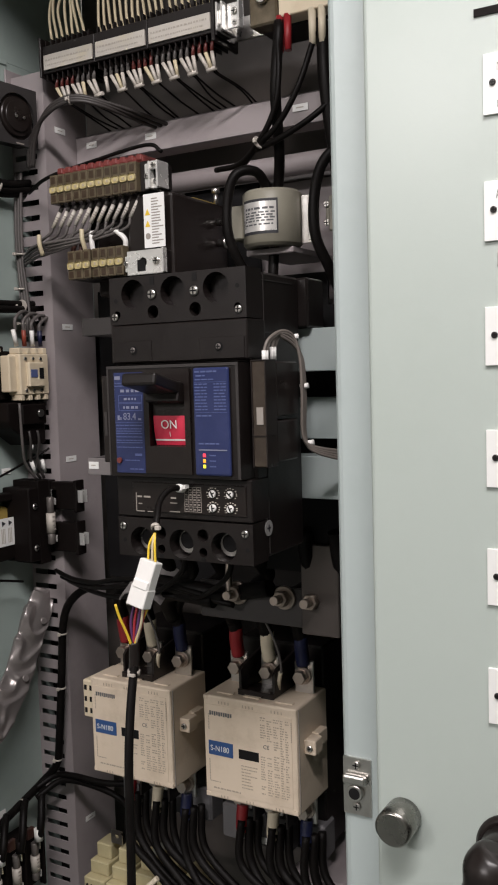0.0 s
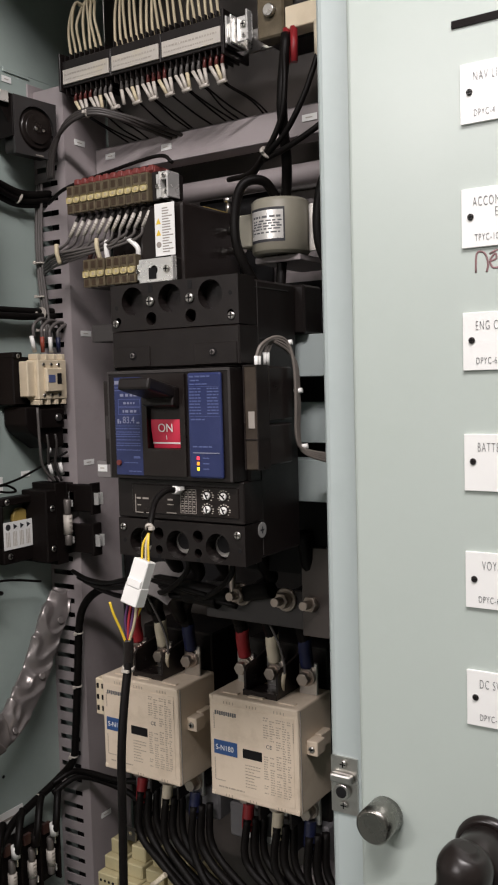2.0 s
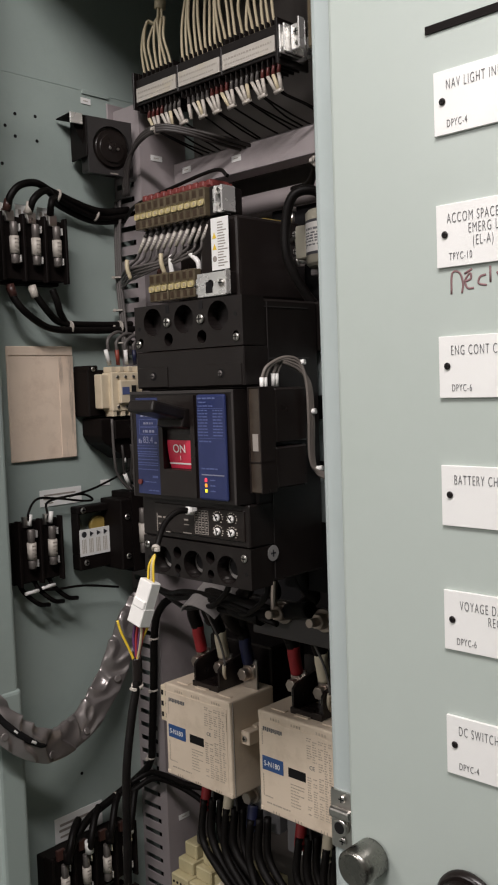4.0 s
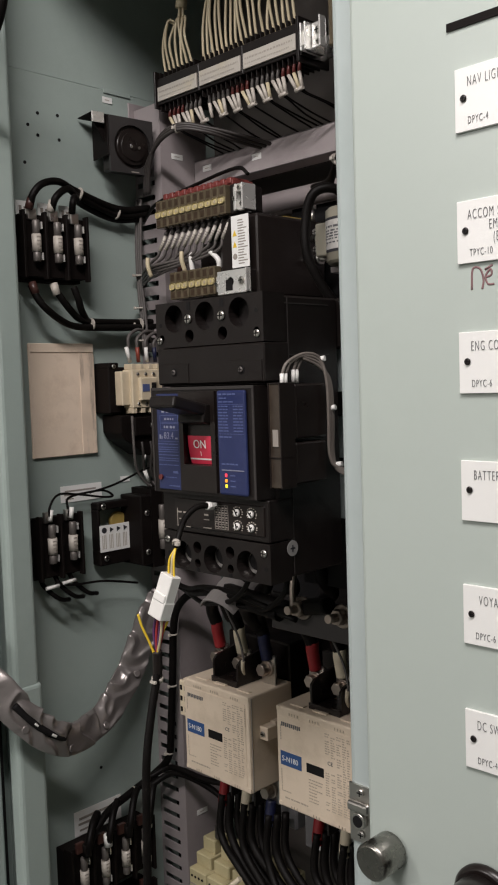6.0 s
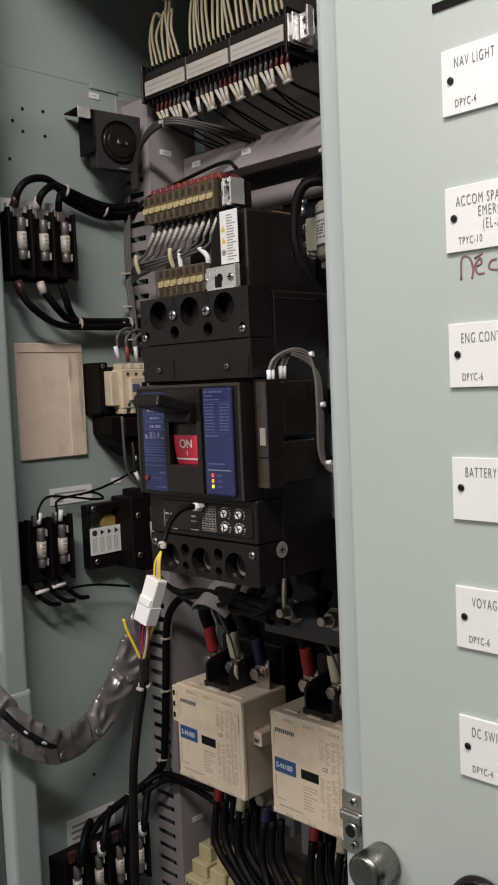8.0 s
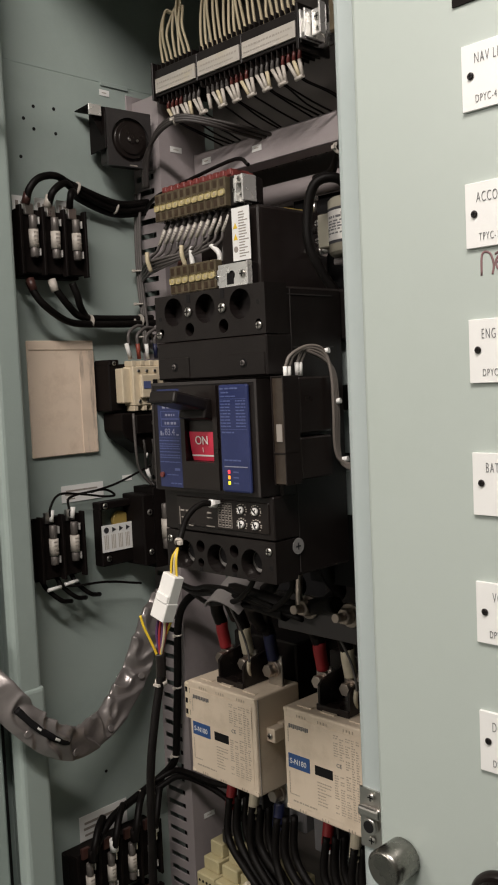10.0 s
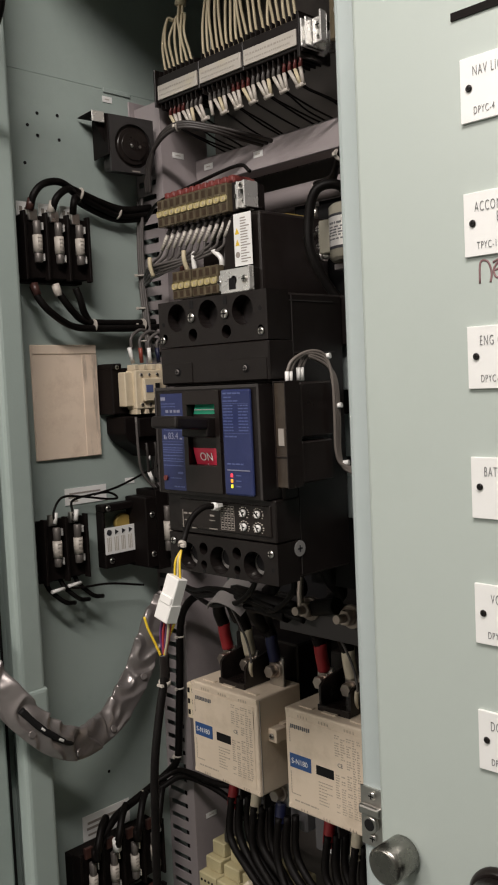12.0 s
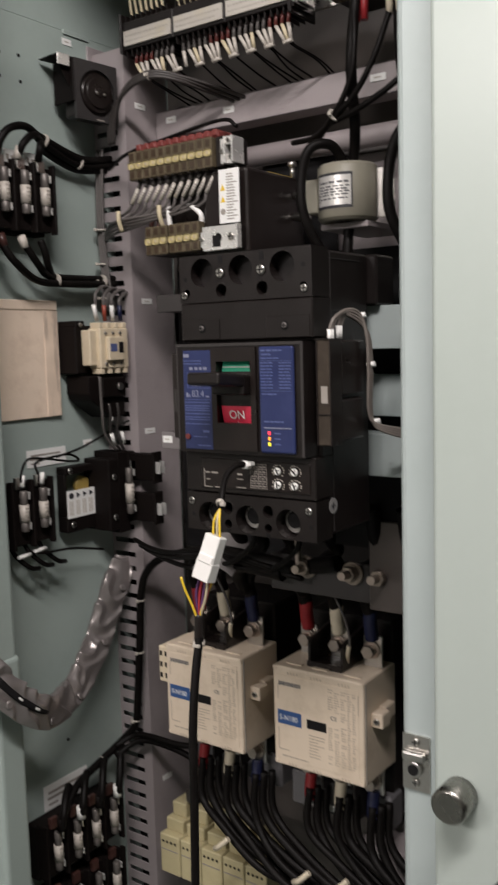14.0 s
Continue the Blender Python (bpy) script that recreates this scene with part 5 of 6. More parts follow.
c = cable("power_cable", [[(-0.828, 0.712, 1.736), (-0.822, 0.714, 1.752), (-0.820, 0.727, 1.766), (-0.822, 0.752, 1.772), (-0.832, 0.784, 1.766), (-0.838, 0.854, 1.752), (-0.835, 0.90, 1.757), (-0.82, 0.94, 1.765)],
    [(-0.828, 0.743, 1.736), (-0.820, 0.746, 1.752), (-0.824, 0.766, 1.765), (-0.834, 0.79, 1.760), (-0.842, 0.854, 1.745), (-0.838, 0.90, 1.750), (-0.82, 0.94, 1.757)],
    [(-0.828, 0.774, 1.736), (-0.822, 0.772, 1.748), (-0.828, 0.780, 1.757), (-0.842, 0.80, 1.752), (-0.848, 0.854, 1.740), (-0.843, 0.90, 1.744), (-0.83, 0.94, 1.75)]], 0.0046, CABLE, "black cables tied along the side wall to the fuse block", "side wall cables")
for p in ((-0.833, 0.79, 1.763), (-0.842, 0.856, 1.747)):
    tie_band(c, p, (0.05, 1, -0.2), 0.0092, MARK_GREY)
c = cable("power_cable", [[(-0.830, 0.710, 1.642), (-0.824, 0.714, 1.626), (-0.822, 0.728, 1.610), (-0.832, 0.764, 1.594), (-0.836, 0.803, 1.591), (-0.836, 0.887, 1.593), (-0.83, 0.93, 1.596)],
    [(-0.830, 0.742, 1.642), (-0.824, 0.748, 1.628), (-0.824, 0.762, 1.612), (-0.836, 0.786, 1.601), (-0.842, 0.82, 1.599), (-0.840, 0.887, 1.600), (-0.83, 0.93, 1.602)],
    [(-0.830, 0.773, 1.642), (-0.828, 0.778, 1.626), (-0.832, 0.786, 1.610), (-0.846, 0.81, 1.596), (-0.848, 0.85, 1.592), (-0.848, 0.90, 1.594)]], 0.0046, CABLE, "black cables running from the fuse block to the upright", "side wall cables")
for p in ((-0.838, 0.803, 1.595), (-0.838, 0.885, 1.597)):
    tie_band(c, p, (0, 1, 0), 0.0092, MARK_GREY)
for y, mt in ((0.741, MARK_GREY), (0.71, BROWN)):
    for z0, z1 in ((1.734, 1.748), (1.645, 1.630)):
        bm = bmesh.new()
        cyl(bm, (0, 0, 0), (0.003, 0.003, z1 - z0), 0.0052, 12)
        solid("cable_sleeve", bm, mt, "white phase sleeve at the fuse block" if mt is MARK_GREY else "dark red phase sleeve at the fuse block", "sleeve", pose(-0.828, y, z0), "side sleeves")

# horn on its bracket
horn = thing("alarm_buzzer", pose(-0.805, 0.889, 1.795), "square black alarm buzzer on an angle bracket", "buzzer")
m = pose(-0.812, 0.824, 1.795, 0, 0, 84)
horn.matrix_world = m
part("case", boxes((0.008, 0.066, 0.004, 0.03, 0.003, 0.067), bevel=0.003, seg=2), BLACK_SMOOTH, horn)
part("flange", holed(0.003, 0.070, -0.001, 0.0715, 0, 0.004, [(0.038, 0.034, 0.0285)], seg=40), ARM_DARK, horn, "dark grey square face plate")
bm = bmesh.new()
for r0, r1, y0, y1 in ((0.0284, 0.0284, 0.009, 0.0065), (0.0255, 0.0235, 0.0075, 0.0), (0.0195, 0.0185, 0.004, -0.0025), (0.0115, 0.005, 0.004, -0.004)):
    cyl(bm, (0.038, y0 + 0.002, 0.034), (0.038, y1, 0.034), r0, 40, r1)
part("diaphragm", bm, BLACK_SMOOTH, horn)
for dx in (-0.005, 0.007):
    bm = bmesh.new()
    cyl(bm, (0.038 + dx, -0.0035, 0.033), (0.038 + dx, -0.0052, 0.033), 0.0018, 10)
    part("rivet", bm, STEEL, horn)
part("print", bars([(0.034, 0.046, 0.0005, 0.002)], -0.0004), GREY_INK, horn)
bm = boxes((-0.020, 0.04, 0.006, 0.042, 0.0718, 0.0735), (0.001, 0.003, 0.002, 0.042, 0.02, 0.0715), bevel=0.0006)
tri = [[bm.verts.new((x, y, z)) for x, z in ((-0.020, 0.0715), (0.002, 0.0715), (0.002, 0.036))] for y in (0.010, 0.012)]
bm.faces.new(tri[0]), bm.faces.new(tri[1][::-1])
for k in range(3):
    bm.faces.new((tri[0][k], tri[1][k], tri[1][(k + 1) % 3], tri[0][(k + 1) % 3]))
part("bracket", bm, FUSE_BLACK, horn, "black triangular bracket")
part("wall_tab", boxes((-0.020, -0.002, 0.0035, 0.0055, 0.0600, 0.0738), bevel=0.0004), CHROME, horn, "pale tab on the bracket")

DARK_WIRE = mat("charcoal_wire", (0.03, 0.026, 0.024), 0.45)
BRICK_RUBBER = mat("brick_red_sleeve", (0.26, 0.05, 0.03), 0.45, vary=0.15, scale=80)
# small relay with its overload unit
rl = thing("small_contactor", pose(XL, 0.799, 1.476, 0, 0, Z), "small cream contactor on a black base with coloured wires", "contactor")
part("base", boxes((0.020, 0.10, -0.034, 0, 0.000, 0.062), (0.020, 0.036, -0.036, -0.001, 0.060, 0.068), bevel=0.0015), FUSE_BLACK, rl)
screw(rl, 0.027, -0.036, 0.063, 0.003)
part("body", boxes((0.029, 0.060, -0.050, -0.0345, 0.010, 0.056), (0.042, 0.094, -0.056, -0.0345, 0.006, 0.058), (0.052, 0.080, -0.062, -0.0555, 0.016, 0.047), bevel=0.0013), CREAM, rl)
for zz in (0.012, 0.0515):
    for k in range(3):
        screw(rl, 0.0515 + k * 0.0135, -0.056, zz, 0.0026)
for k in range(4):
    x = 0.046 + k * 0.0145
    part("terminal_tower", boxes((x - 0.0035, x + 0.0035, -0.055, -0.038, 0.058, 0.0655), bevel=0.0008), CREAM, rl)
    part("terminal_tower", boxes((x - 0.0035, x + 0.0035, -0.055, -0.038, -0.001, 0.006), bevel=0.0008), CREAM, rl)
part("face_tag", boxes((0.0545, 0.0665, -0.0626, -0.062, 0.028, 0.038), bevel=0.0002), BLUE_PALE, rl)
part("window", boxes((0.070, 0.078, -0.0626, -0.062, 0.026, 0.040), bevel=0.0002), DARK, rl)
bm = bmesh.new()
prof = [(0.028, -0.003), (0.094, -0.003), (0.094, -0.058), (0.070, -0.060), (0.050, -0.046), (0.034, -0.036), (0.028, -0.026)]
faces = [[bm.verts.new((x, y, z)) for x, z in prof] for y in (-0.046, -0.004)]
bm.faces.new(faces[0]), bm.faces.new(faces[1][::-1])
for k in range(len(prof)):
    bm.faces.new((faces[0][k], faces[1][k], faces[1][(k + 1) % len(prof)], faces[0][(k + 1) % len(prof)]))
bmesh.ops.bevel(bm, geom=list(bm.edges), offset=0.002, segments=2, affect="EDGES", profile=0.5)
box(bm, 0.046, 0.090, -0.053, -0.0455, -0.032, -0.006, bevel=0.0015)
part("overload_unit", bm, FUSE_BLACK, rl)
bm = bmesh.new()
cyl(bm, (0.076, -0.054, -0.018), (0.076, -0.057, -0.018), 0.005, 16)
part("dial", bm, STEEL, rl)
for k, mt in enumerate((WHITE, BRICK_RUBBER, WHITE, BLUE_RUBBER)):
    x = 0.046 + k * 0.0145
    bm = bmesh.new()
    cyl(bm, (x, -0.048, 0.068), (x - 0.003 - 0.004 * (k == 0), -0.050, 0.088), 0.0028, 10)
    part("wire_sleeve", bm, mt, rl, "coloured wire sleeve")
    bm = bmesh.new()
    tube(bm, [(x - 0.003, -0.050, 0.086), (x - 0.002, -0.050, 0.102 - 0.002 * k), (x + 0.018, -0.046, 0.112 - 0.002 * k), (x + 0.045, -0.035, 0.104), (0.115, -0.022, 0.08)], 0.0023, 8)
    part("wire", bm, WIRE_GREY, rl)
for k in range(3):
    x = 0.044 + k * 0.015
    bm = bmesh.new()
    tube(bm, [(x, -0.050, -0.004 if k == 0 else -0.04), (x, -0.052, -0.055), (x + 0.010 - 0.004 * k, -0.046, -0.082), (0.074 + k * 0.007, -0.045, -0.104)], 0.0019, 8)
    part("wire", bm, DARK_WIRE if k else WIRE_GREY, rl)
    bm = bmesh.new()
    if k != 1:
        cyl(bm, (0.064 + 0.010 * k, -0.047, -0.080), (0.072 + 0.009 * k, -0.045, -0.096), 0.0026, 8)
    else:
        cyl(bm, (x + 0.002, -0.051, -0.058), (x + 0.003, -0.050, -0.064), 0.0026, 8)
    part("wire_sleeve", bm, WHITE, rl)

# control transformer with its own fuse
tr = thing("control_transformer", pose(XL, 0.776, 1.272, 0, 0, Z), "black-framed control transformer with a yellow coil", "transformer")
part("frame", boxes((0.025, 0.077, -0.022, -0.004, 0.074, 0.084), (0.025, 0.077, -0.022, -0.004, -0.002, 0.020), (0.025, 0.030, -0.020, -0.004, 0.019, 0.075), (0.075, 0.094, -0.050, -0.004, -0.006, 0.090), bevel=0.0015), FUSE_BLACK, tr)
bm = bmesh.new()
cyl(bm, (0.066, -0.012, 0.054), (0.066, -0.005, 0.054), 0.0135, 24, bevel=0.001)
part("coil", bm, YELLOW, tr, "yellow taped coil")
wl = part("warning_label", boxes((0.0255, 0.0745, -0.0235, -0.0220, 0.017, 0.053), bevel=0.0002), PLATE, tr, "white warning label with triangles")
for k in range(4):
    x = 0.028 + 0.0115 * k
    bm = bmesh.new()
    cyl(bm, (x + 0.0042, -0.0235, 0.0465), (x + 0.0042, -0.0240, 0.0465), 0.0040, 3 if k else 14)
    part("triangle", bm, INK, wl)
    part("print", bars([(x + 0.0006 + 0.0026 * j, x + 0.0019 + 0.0026 * j, 0.021, 0.040) for j in range(3)], -0.0235), MARK_GREY, wl)
for x, y, z in ((0.033, -0.022, 0.079), (0.085, -0.050, 0.066), (0.035, -0.022, 0.008), (0.085, -0.050, 0.012)):
    screw(tr, x, y, z, 0.0042)
for z0, z1 in ((0.058, 0.094), (0.002, 0.040)):
    part("fuse_arm", boxes((0.119, 0.133, -0.088, -0.0484, z0, z1), (0.117, 0.135, -0.092, -0.088, z0 - 0.003, z1 + 0.003), bevel=0.001), FUSE_BLACK, tr, "black moulded fuse arm")
    part("clip", boxes((0.121, 0.1225, -0.100, -0.092, z0 + 0.010, z0 + 0.026), (0.1295, 0.131, -0.100, -0.092, z0 + 0.010, z0 + 0.026), bevel=0.0003), CHROME, tr, "spring clip")
part("fuse_base", boxes((0.095, 0.116, -0.048, -0.004, -0.012, 0.098), (0.116, 0.131, -0.048, -0.004, 0.056, 0.096), (0.116, 0.131, -0.048, -0.004, 0.000, 0.040), bevel=0.001), FUSE_BLACK, tr)
fuse(tr, 0.106, -0.058, 0.014, 0.076)
for z in (0.016, 0.068):
    part("clip", boxes((0.119, 0.1205, -0.058, -0.047, z, z + 0.016), (0.1275, 0.129, -0.058, -0.047, z, z + 0.016), (0.119, 0.129, -0.049, -0.0475, z, z + 0.016), bevel=0.0004), CHROME, tr)

# document card, notices, drilled holes and seam
card = thing("document_card", pose(XL + 0.0005, 0.717, 1.422, 0, 0, Z), "aged brown card document pocket on the side wall", "card")
part("pocket", boxes((0, 0.1, -0.004, 0, 0, 0.149), bevel=0.0012), CARD, card)
part("top_fold", boxes((0.001, 0.099, -0.0052, -0.0042, 0.137, 0.1485), bevel=0.0004), CARD, card)
part("side_fold", boxes((0.076, 0.0995, -0.0050, -0.0042, 0.001, 0.136), bevel=0.0004), CARD_WORN, card, "rubbed and stained side fold")
for y, z, w, h, lab in ((0.757, 1.360, 0.066, 0.022, "white printed notice above the fuse block"), (0.754, 0.903, 0.078, 0.034, "white printed notice above the lower fuse block")):
    nt = thing("notice_label", pose(XL + 0.0005, y, z, 0, 0, Z), lab, "label")
    part("film", boxes((0, w, -0.0008, 0, 0, h), bevel=0), PLATE, nt)
    part("print", bars([(w * 0.1, w * 0.85, h * 0.62, h * 0.72), (w * 0.08, w * 0.7, h * 0.40, h * 0.50), (w * 0.1, w * 0.3, h * 0.16, h * 0.24)], -0.0008), GREY_INK, nt)
for y, z in ((0.750, 1.865), (0.749, 1.837), (0.780, 1.867), (0.781, 1.836), (0.735, 1.848), (0.728, 1.80), (0.802, 0.985)):
    bm = bmesh.new()
    cyl(bm, (XL - 0.001, y, z), (XL + 0.0006, y, z), 0.0022, 12)
    part("drilled_hole", bm, DARK, cab)
part("seam_tab", boxes((XL, XL + 0.002, 0.855, 0.90, 1.911, 1.917), bevel=0.0004), GREEN_IN_SHADE, cab)
part("gusset", boxes((XL + 0.0005, XL + 0.003, 0.895, 0.955, 1.852, 1.905), bevel=0.0008), LILAC, cab, "grey corner gusset")
bm = bmesh.new()
cyl(bm, (XL + 0.003, 0.925, 1.885), (XL + 0.008, 0.925, 1.885), 0.005, 6)
part("bolt", bm, STEEL, cab)

# thin wires by the two-pole block
for pts in ([(-0.822, 0.716, 1.345), (-0.822, 0.716, 1.362), (-0.83, 0.735, 1.376), (-0.836, 0.77, 1.372), (-0.838, 0.81, 1.364), (-0.838, 0.826, 1.364), (-0.842, 0.815, 1.372), (-0.845, 0.79, 1.372), (-0.845, 0.76, 1.368), (-0.83, 0.748, 1.358), (-0.822, 0.747, 1.345)], [(-0.84, 0.79, 1.372), (-0.838, 0.83, 1.379), (-0.83, 0.876, 1.396), (-0.815, 0.90, 1.41)], [(-0.83, 0.724, 1.262), (-0.825, 0.75, 1.257), (-0.83, 0.80, 1.252), (-0.835, 0.86, 1.238)]):
    cable("thin_wire", [pts], 0.0016, CABLE, "thin black wire by the two-pole fuse block", "thin wires", "wire", 8)
for y in (0.716, 0.747):
    bm = bmesh.new()
    cyl(bm, (0, 0, 0), (0, 0.002, 0.014), 0.003, 10)
    solid("wire_marker", bm, WHITE, "white wire marker at the fuse block", "marker", pose(-0.822, y, 1.345), "wire markers")
for y0, y1, z in ((0.708, 0.727, 1.259), (0.733, 0.752, 1.262)):
    bm = bmesh.new()
    cyl(bm, (0, 0, 0), (0, y1 - y0, 0.001), 0.0024, 10)
    solid("wire_marker", bm, WHITE, "white wire marker on the wire below the fuse block", "marker", pose(-0.826, y0, z), "wire markers")
for k in range(3):
    bm = bmesh.new()
    tube(bm, [(0, 0, 0.012), (0.006, 0.004, 0), (0.012, 0.02, -0.016), (0.004, 0.04, -0.022)], 0.003, 8)
    solid("cable_tail", bm, CABLE, "black wire below the two-pole fuse block", "wire", pose(-0.84, 0.708 + k * 0.022, 1.258), "cable tails")

# vertical wire bundles along the slotted upright
c = cable("wire_bundle", [[(-0.848 + 0.0045 * k, 0.896 + 0.002 * (k % 2), 1.77), (-0.850 + 0.0045 * k, 0.894, 1.70), (-0.848 + 0.0045 * k, 0.893, 1.65), (-0.842 + 0.0045 * k, 0.892, 1.60), (-0.838 + 0.0045 * k, 0.890, 1.56)] for k in range(3)], 0.0022, WIRE_GREY, "grey control wires tied to the slotted upright", "upright wires", "wire", 8)
for z in (1.665, 1.62, 1.575):
    tie_band(c, (-0.845, 0.893, z), (0, 0, 1), 0.009)
c = cable("wire_bundle", [[(-0.814 + 0.004 * k, 0.884, 1.770), (-0.807 + 0.004 * k, 0.880, 1.798), (-0.787 + 0.003 * k, 0.876, 1.819 + 0.003 * k), (-0.757, 0.874, 1.834 + 0.003 * k), (-0.727, 0.878, 1.838 + 0.003 * k), (-0.702, 0.900, 1.832 + 0.003 * k), (-0.682 + 0.006 * k, 0.94, 1.822 + 0.002 * k), (-0.664 + 0.010 * k, 0.985, 1.812), (-0.65 + 0.012 * k, 1.02, 1.795)] for k in range(3)], 0.0026, mat("dark_grey_wire", (0.034, 0.029, 0.027), 0.45), "dark grey wires arching from the upright behind the cross beam", "upright wires", "wire", 8)
tie_band(c, (-0.735, 0.877, 1.840), (1, 0.2, 0.0), 0.0060)
c = cable("power_cable", [[(-0.70, 0.905, 1.236), (-0.746, 0.893, 1.232), (-0.778, 0.889, 1.213), (-0.795, 0.889, 1.18), (-0.803, 0.890, 1.109), (-0.812, 0.890, 1.02), (-0.818, 0.889, 0.983), (-0.836, 0.878, 0.958), (-0.836, 0.831, 0.944), (-0.832, 0.792, 0.935), (-0.825, 0.764, 0.920), (-0.824, 0.75, 0.90)]], 0.0054, CABLE, "thick black cable tied down the slotted upright", "upright cables")
for p, d in (((-0.797, 0.889, 1.165), (0, 0, 1)), ((-0.804, 0.890, 1.09), (0, 0, 1)), ((-0.816, 0.889, 0.99), (0.1, 0, 1)), ((-0.836, 0.84, 0.946), (0, 1, 0.2))):
    tie_band(c, p, d, 0.0064)
cable("power_cable", [[(-0.836, 0.866, 0.955), (-0.82, 0.888, 0.967), (-0.79, 0.889, 0.972), (-0.74, 0.89, 0.972), (-0.70, 0.90, 0.975)], [(-0.83, 0.86, 0.945), (-0.81, 0.886, 0.962), (-0.77, 0.892, 0.964), (-0.72, 0.895, 0.955), (-0.69, 0.90, 0.93)]], 0.0042, CABLE, "black cables crossing the upright below the contactor", "upright cables")
for k, y in enumerate((0.745, 0.779, 0.813, 0.847)):
    cable("power_cable", [[(-0.834, y + 0.03, 0.938 + 0.005 * k), (-0.822, y + 0.014, 0.934 + 0.003 * k), (-0.812, y, 0.918), (-0.815, y - 0.002, 0.900)]], 0.005, CABLE, "black branch cable to the lower fuse block", "branch cables")
    bm = bmesh.new()
    cyl(bm, (0, 0, 0), (0, 0, 0.016), 0.0058, 12)
    solid("cable_sleeve", bm, WHITE if k in (1, 3) else FUSE_BLACK, "white phase sleeve at the lower fuse block" if k in (1, 3) else "black phase sleeve at the lower fuse block", "sleeve", pose(-0.815, y - 0.002, 0.898), "lower sleeves")

# silver wiring sleeve with snap buttons, hanging from the upright across the flange
path = smooth_path([(-0.840, 0.903, 1.216), (-0.834, 0.888, 1.200), (-0.830, 0.864, 1.168), (-0.828, 0.834, 1.120), (-0.815, 0.789, 1.084), (-0.795, 0.737, 1.073), (-0.775, 0.694, 1.081), (-0.768, 0.654, 1.107), (-0.778, 0.618, 1.150), (-0.80, 0.595, 1.195), (-0.85, 0.583, 1.235), (-0.92, 0.576, 1.26)], 40)
sl = thing("wiring_sleeve", Matrix.Translation(path[0]), "silver vinyl wiring sleeve closed with snap buttons", "cable sleeve")


def sleeve_axes(i):
    """Along, out of and across the sleeve at one point of its path."""
    t = (path[min(i + 2, len(path) - 1)] - path[max(i - 2, 0)]).normalized()
    out = Vector((1, -0.35, 0.25))
    out = (out - t * out.dot(t)).normalized()
    return t, out, t.cross(out).normalized()


bm = bmesh.new()
rings = []
n = 64
run = 0.0
for i, c0 in enumerate(path):
    run += (c0 - path[max(i - 1, 0)]).length
    t, out, side = sleeve_axes(i)
    ring = []
    for k in range(n):
        a = 2 * math.pi * k / n
        u = math.cos(a)
        front = math.sin(a) > -0.05
        # diagonal creases: a steep side and a long easy side, deeper towards the inner edge
        beat = run / 0.041 - 0.40 * u + 0.30 * u * u + 1.0 * noise.noise(Vector((run * 28, 3.0, 0.6 * u)))
        f = beat % 1.0
        crease = f / 0.30 if f < 0.30 else (1 - f) / 0.70
        crease = crease ** 1.4
        f2 = (run / 0.0215 + 0.55 * u + 0.8 * noise.noise(Vector((run * 40, 9.0, u)))) % 1.0
        small = 1 - abs(2 * f2 - 1)
        q = Vector((run * 55, 1.5 * u, 4.0))
        lift = 0.0072 * crease * (0.45 + 0.55 * max(0.0, 0.5 + 0.5 * u)) + 0.0012 * small * max(0.0, noise.noise(q * 0.5)) * 2.0 + 0.0030 * noise.noise(q * 0.42)
        edge = 0.17 * (crease - 0.55) if u > 0 else 0.05 * noise.noise(Vector((run * 30, 7, 1)))
        w = 0.0198 * (1 - 0.3 * max(0.0, 1 - run / 0.03)) * (1 + edge)
        p = c0 + side * (w * u) + out * ((0.0036 if front else 0.009) * math.sin(a) + (lift if front else 0.25 * lift))
        ring.append(bm.verts.new(p - path[0]))
    rings.append(ring)
for u, v in zip(rings, rings[1:]):
    for k in range(n):
        bm.faces.new((u[k], u[(k + 1) % n], v[(k + 1) % n], v[k])).smooth = True
bm.faces.new(rings[0][::-1]), bm.faces.new(rings[-1])
part("vinyl", bm, SLEEVE, sl)
# snap buttons along the outer edge
for i in range(62, len(path) - 30, 58):
    t, out, side = sleeve_axes(i)
    p = path[i] - path[0] + out * 0.0055 - side * 0.0095
    bm = bmesh.new()
    cyl(bm, p, p + out * 0.0022, 0.0048, 20, bevel=0.0009)
    part("snap_button", bm, SLEEVE, sl)
# the front end of the sleeve gapes open: a dark tube paints its inner shade
for name, material, i0, i1, rise, r, lab in (("open_gap_shade", DARK, 250, 315, 0.0058, 0.0042, "dark tube painted as the shade where the sleeve stands open"), ("inner_wire", WHITE, 265, 273, 0.0088, 0.0018, "pale wires inside the sleeve"), ("inner_wire", WHITE, 288, 294, 0.0088, 0.0016, "pale wires inside the sleeve")):
    pts = []
    for i in range(i0, i1, 8 if i1 - i0 > 20 else 2):
        t, out, side = sleeve_axes(i)
        pts.append(path[i] - path[0] + out * rise + side * 0.002)
    bm = bmesh.new()
    tube(bm, pts, r, 10, 4)
    part(name, bm, material, sl, lab)


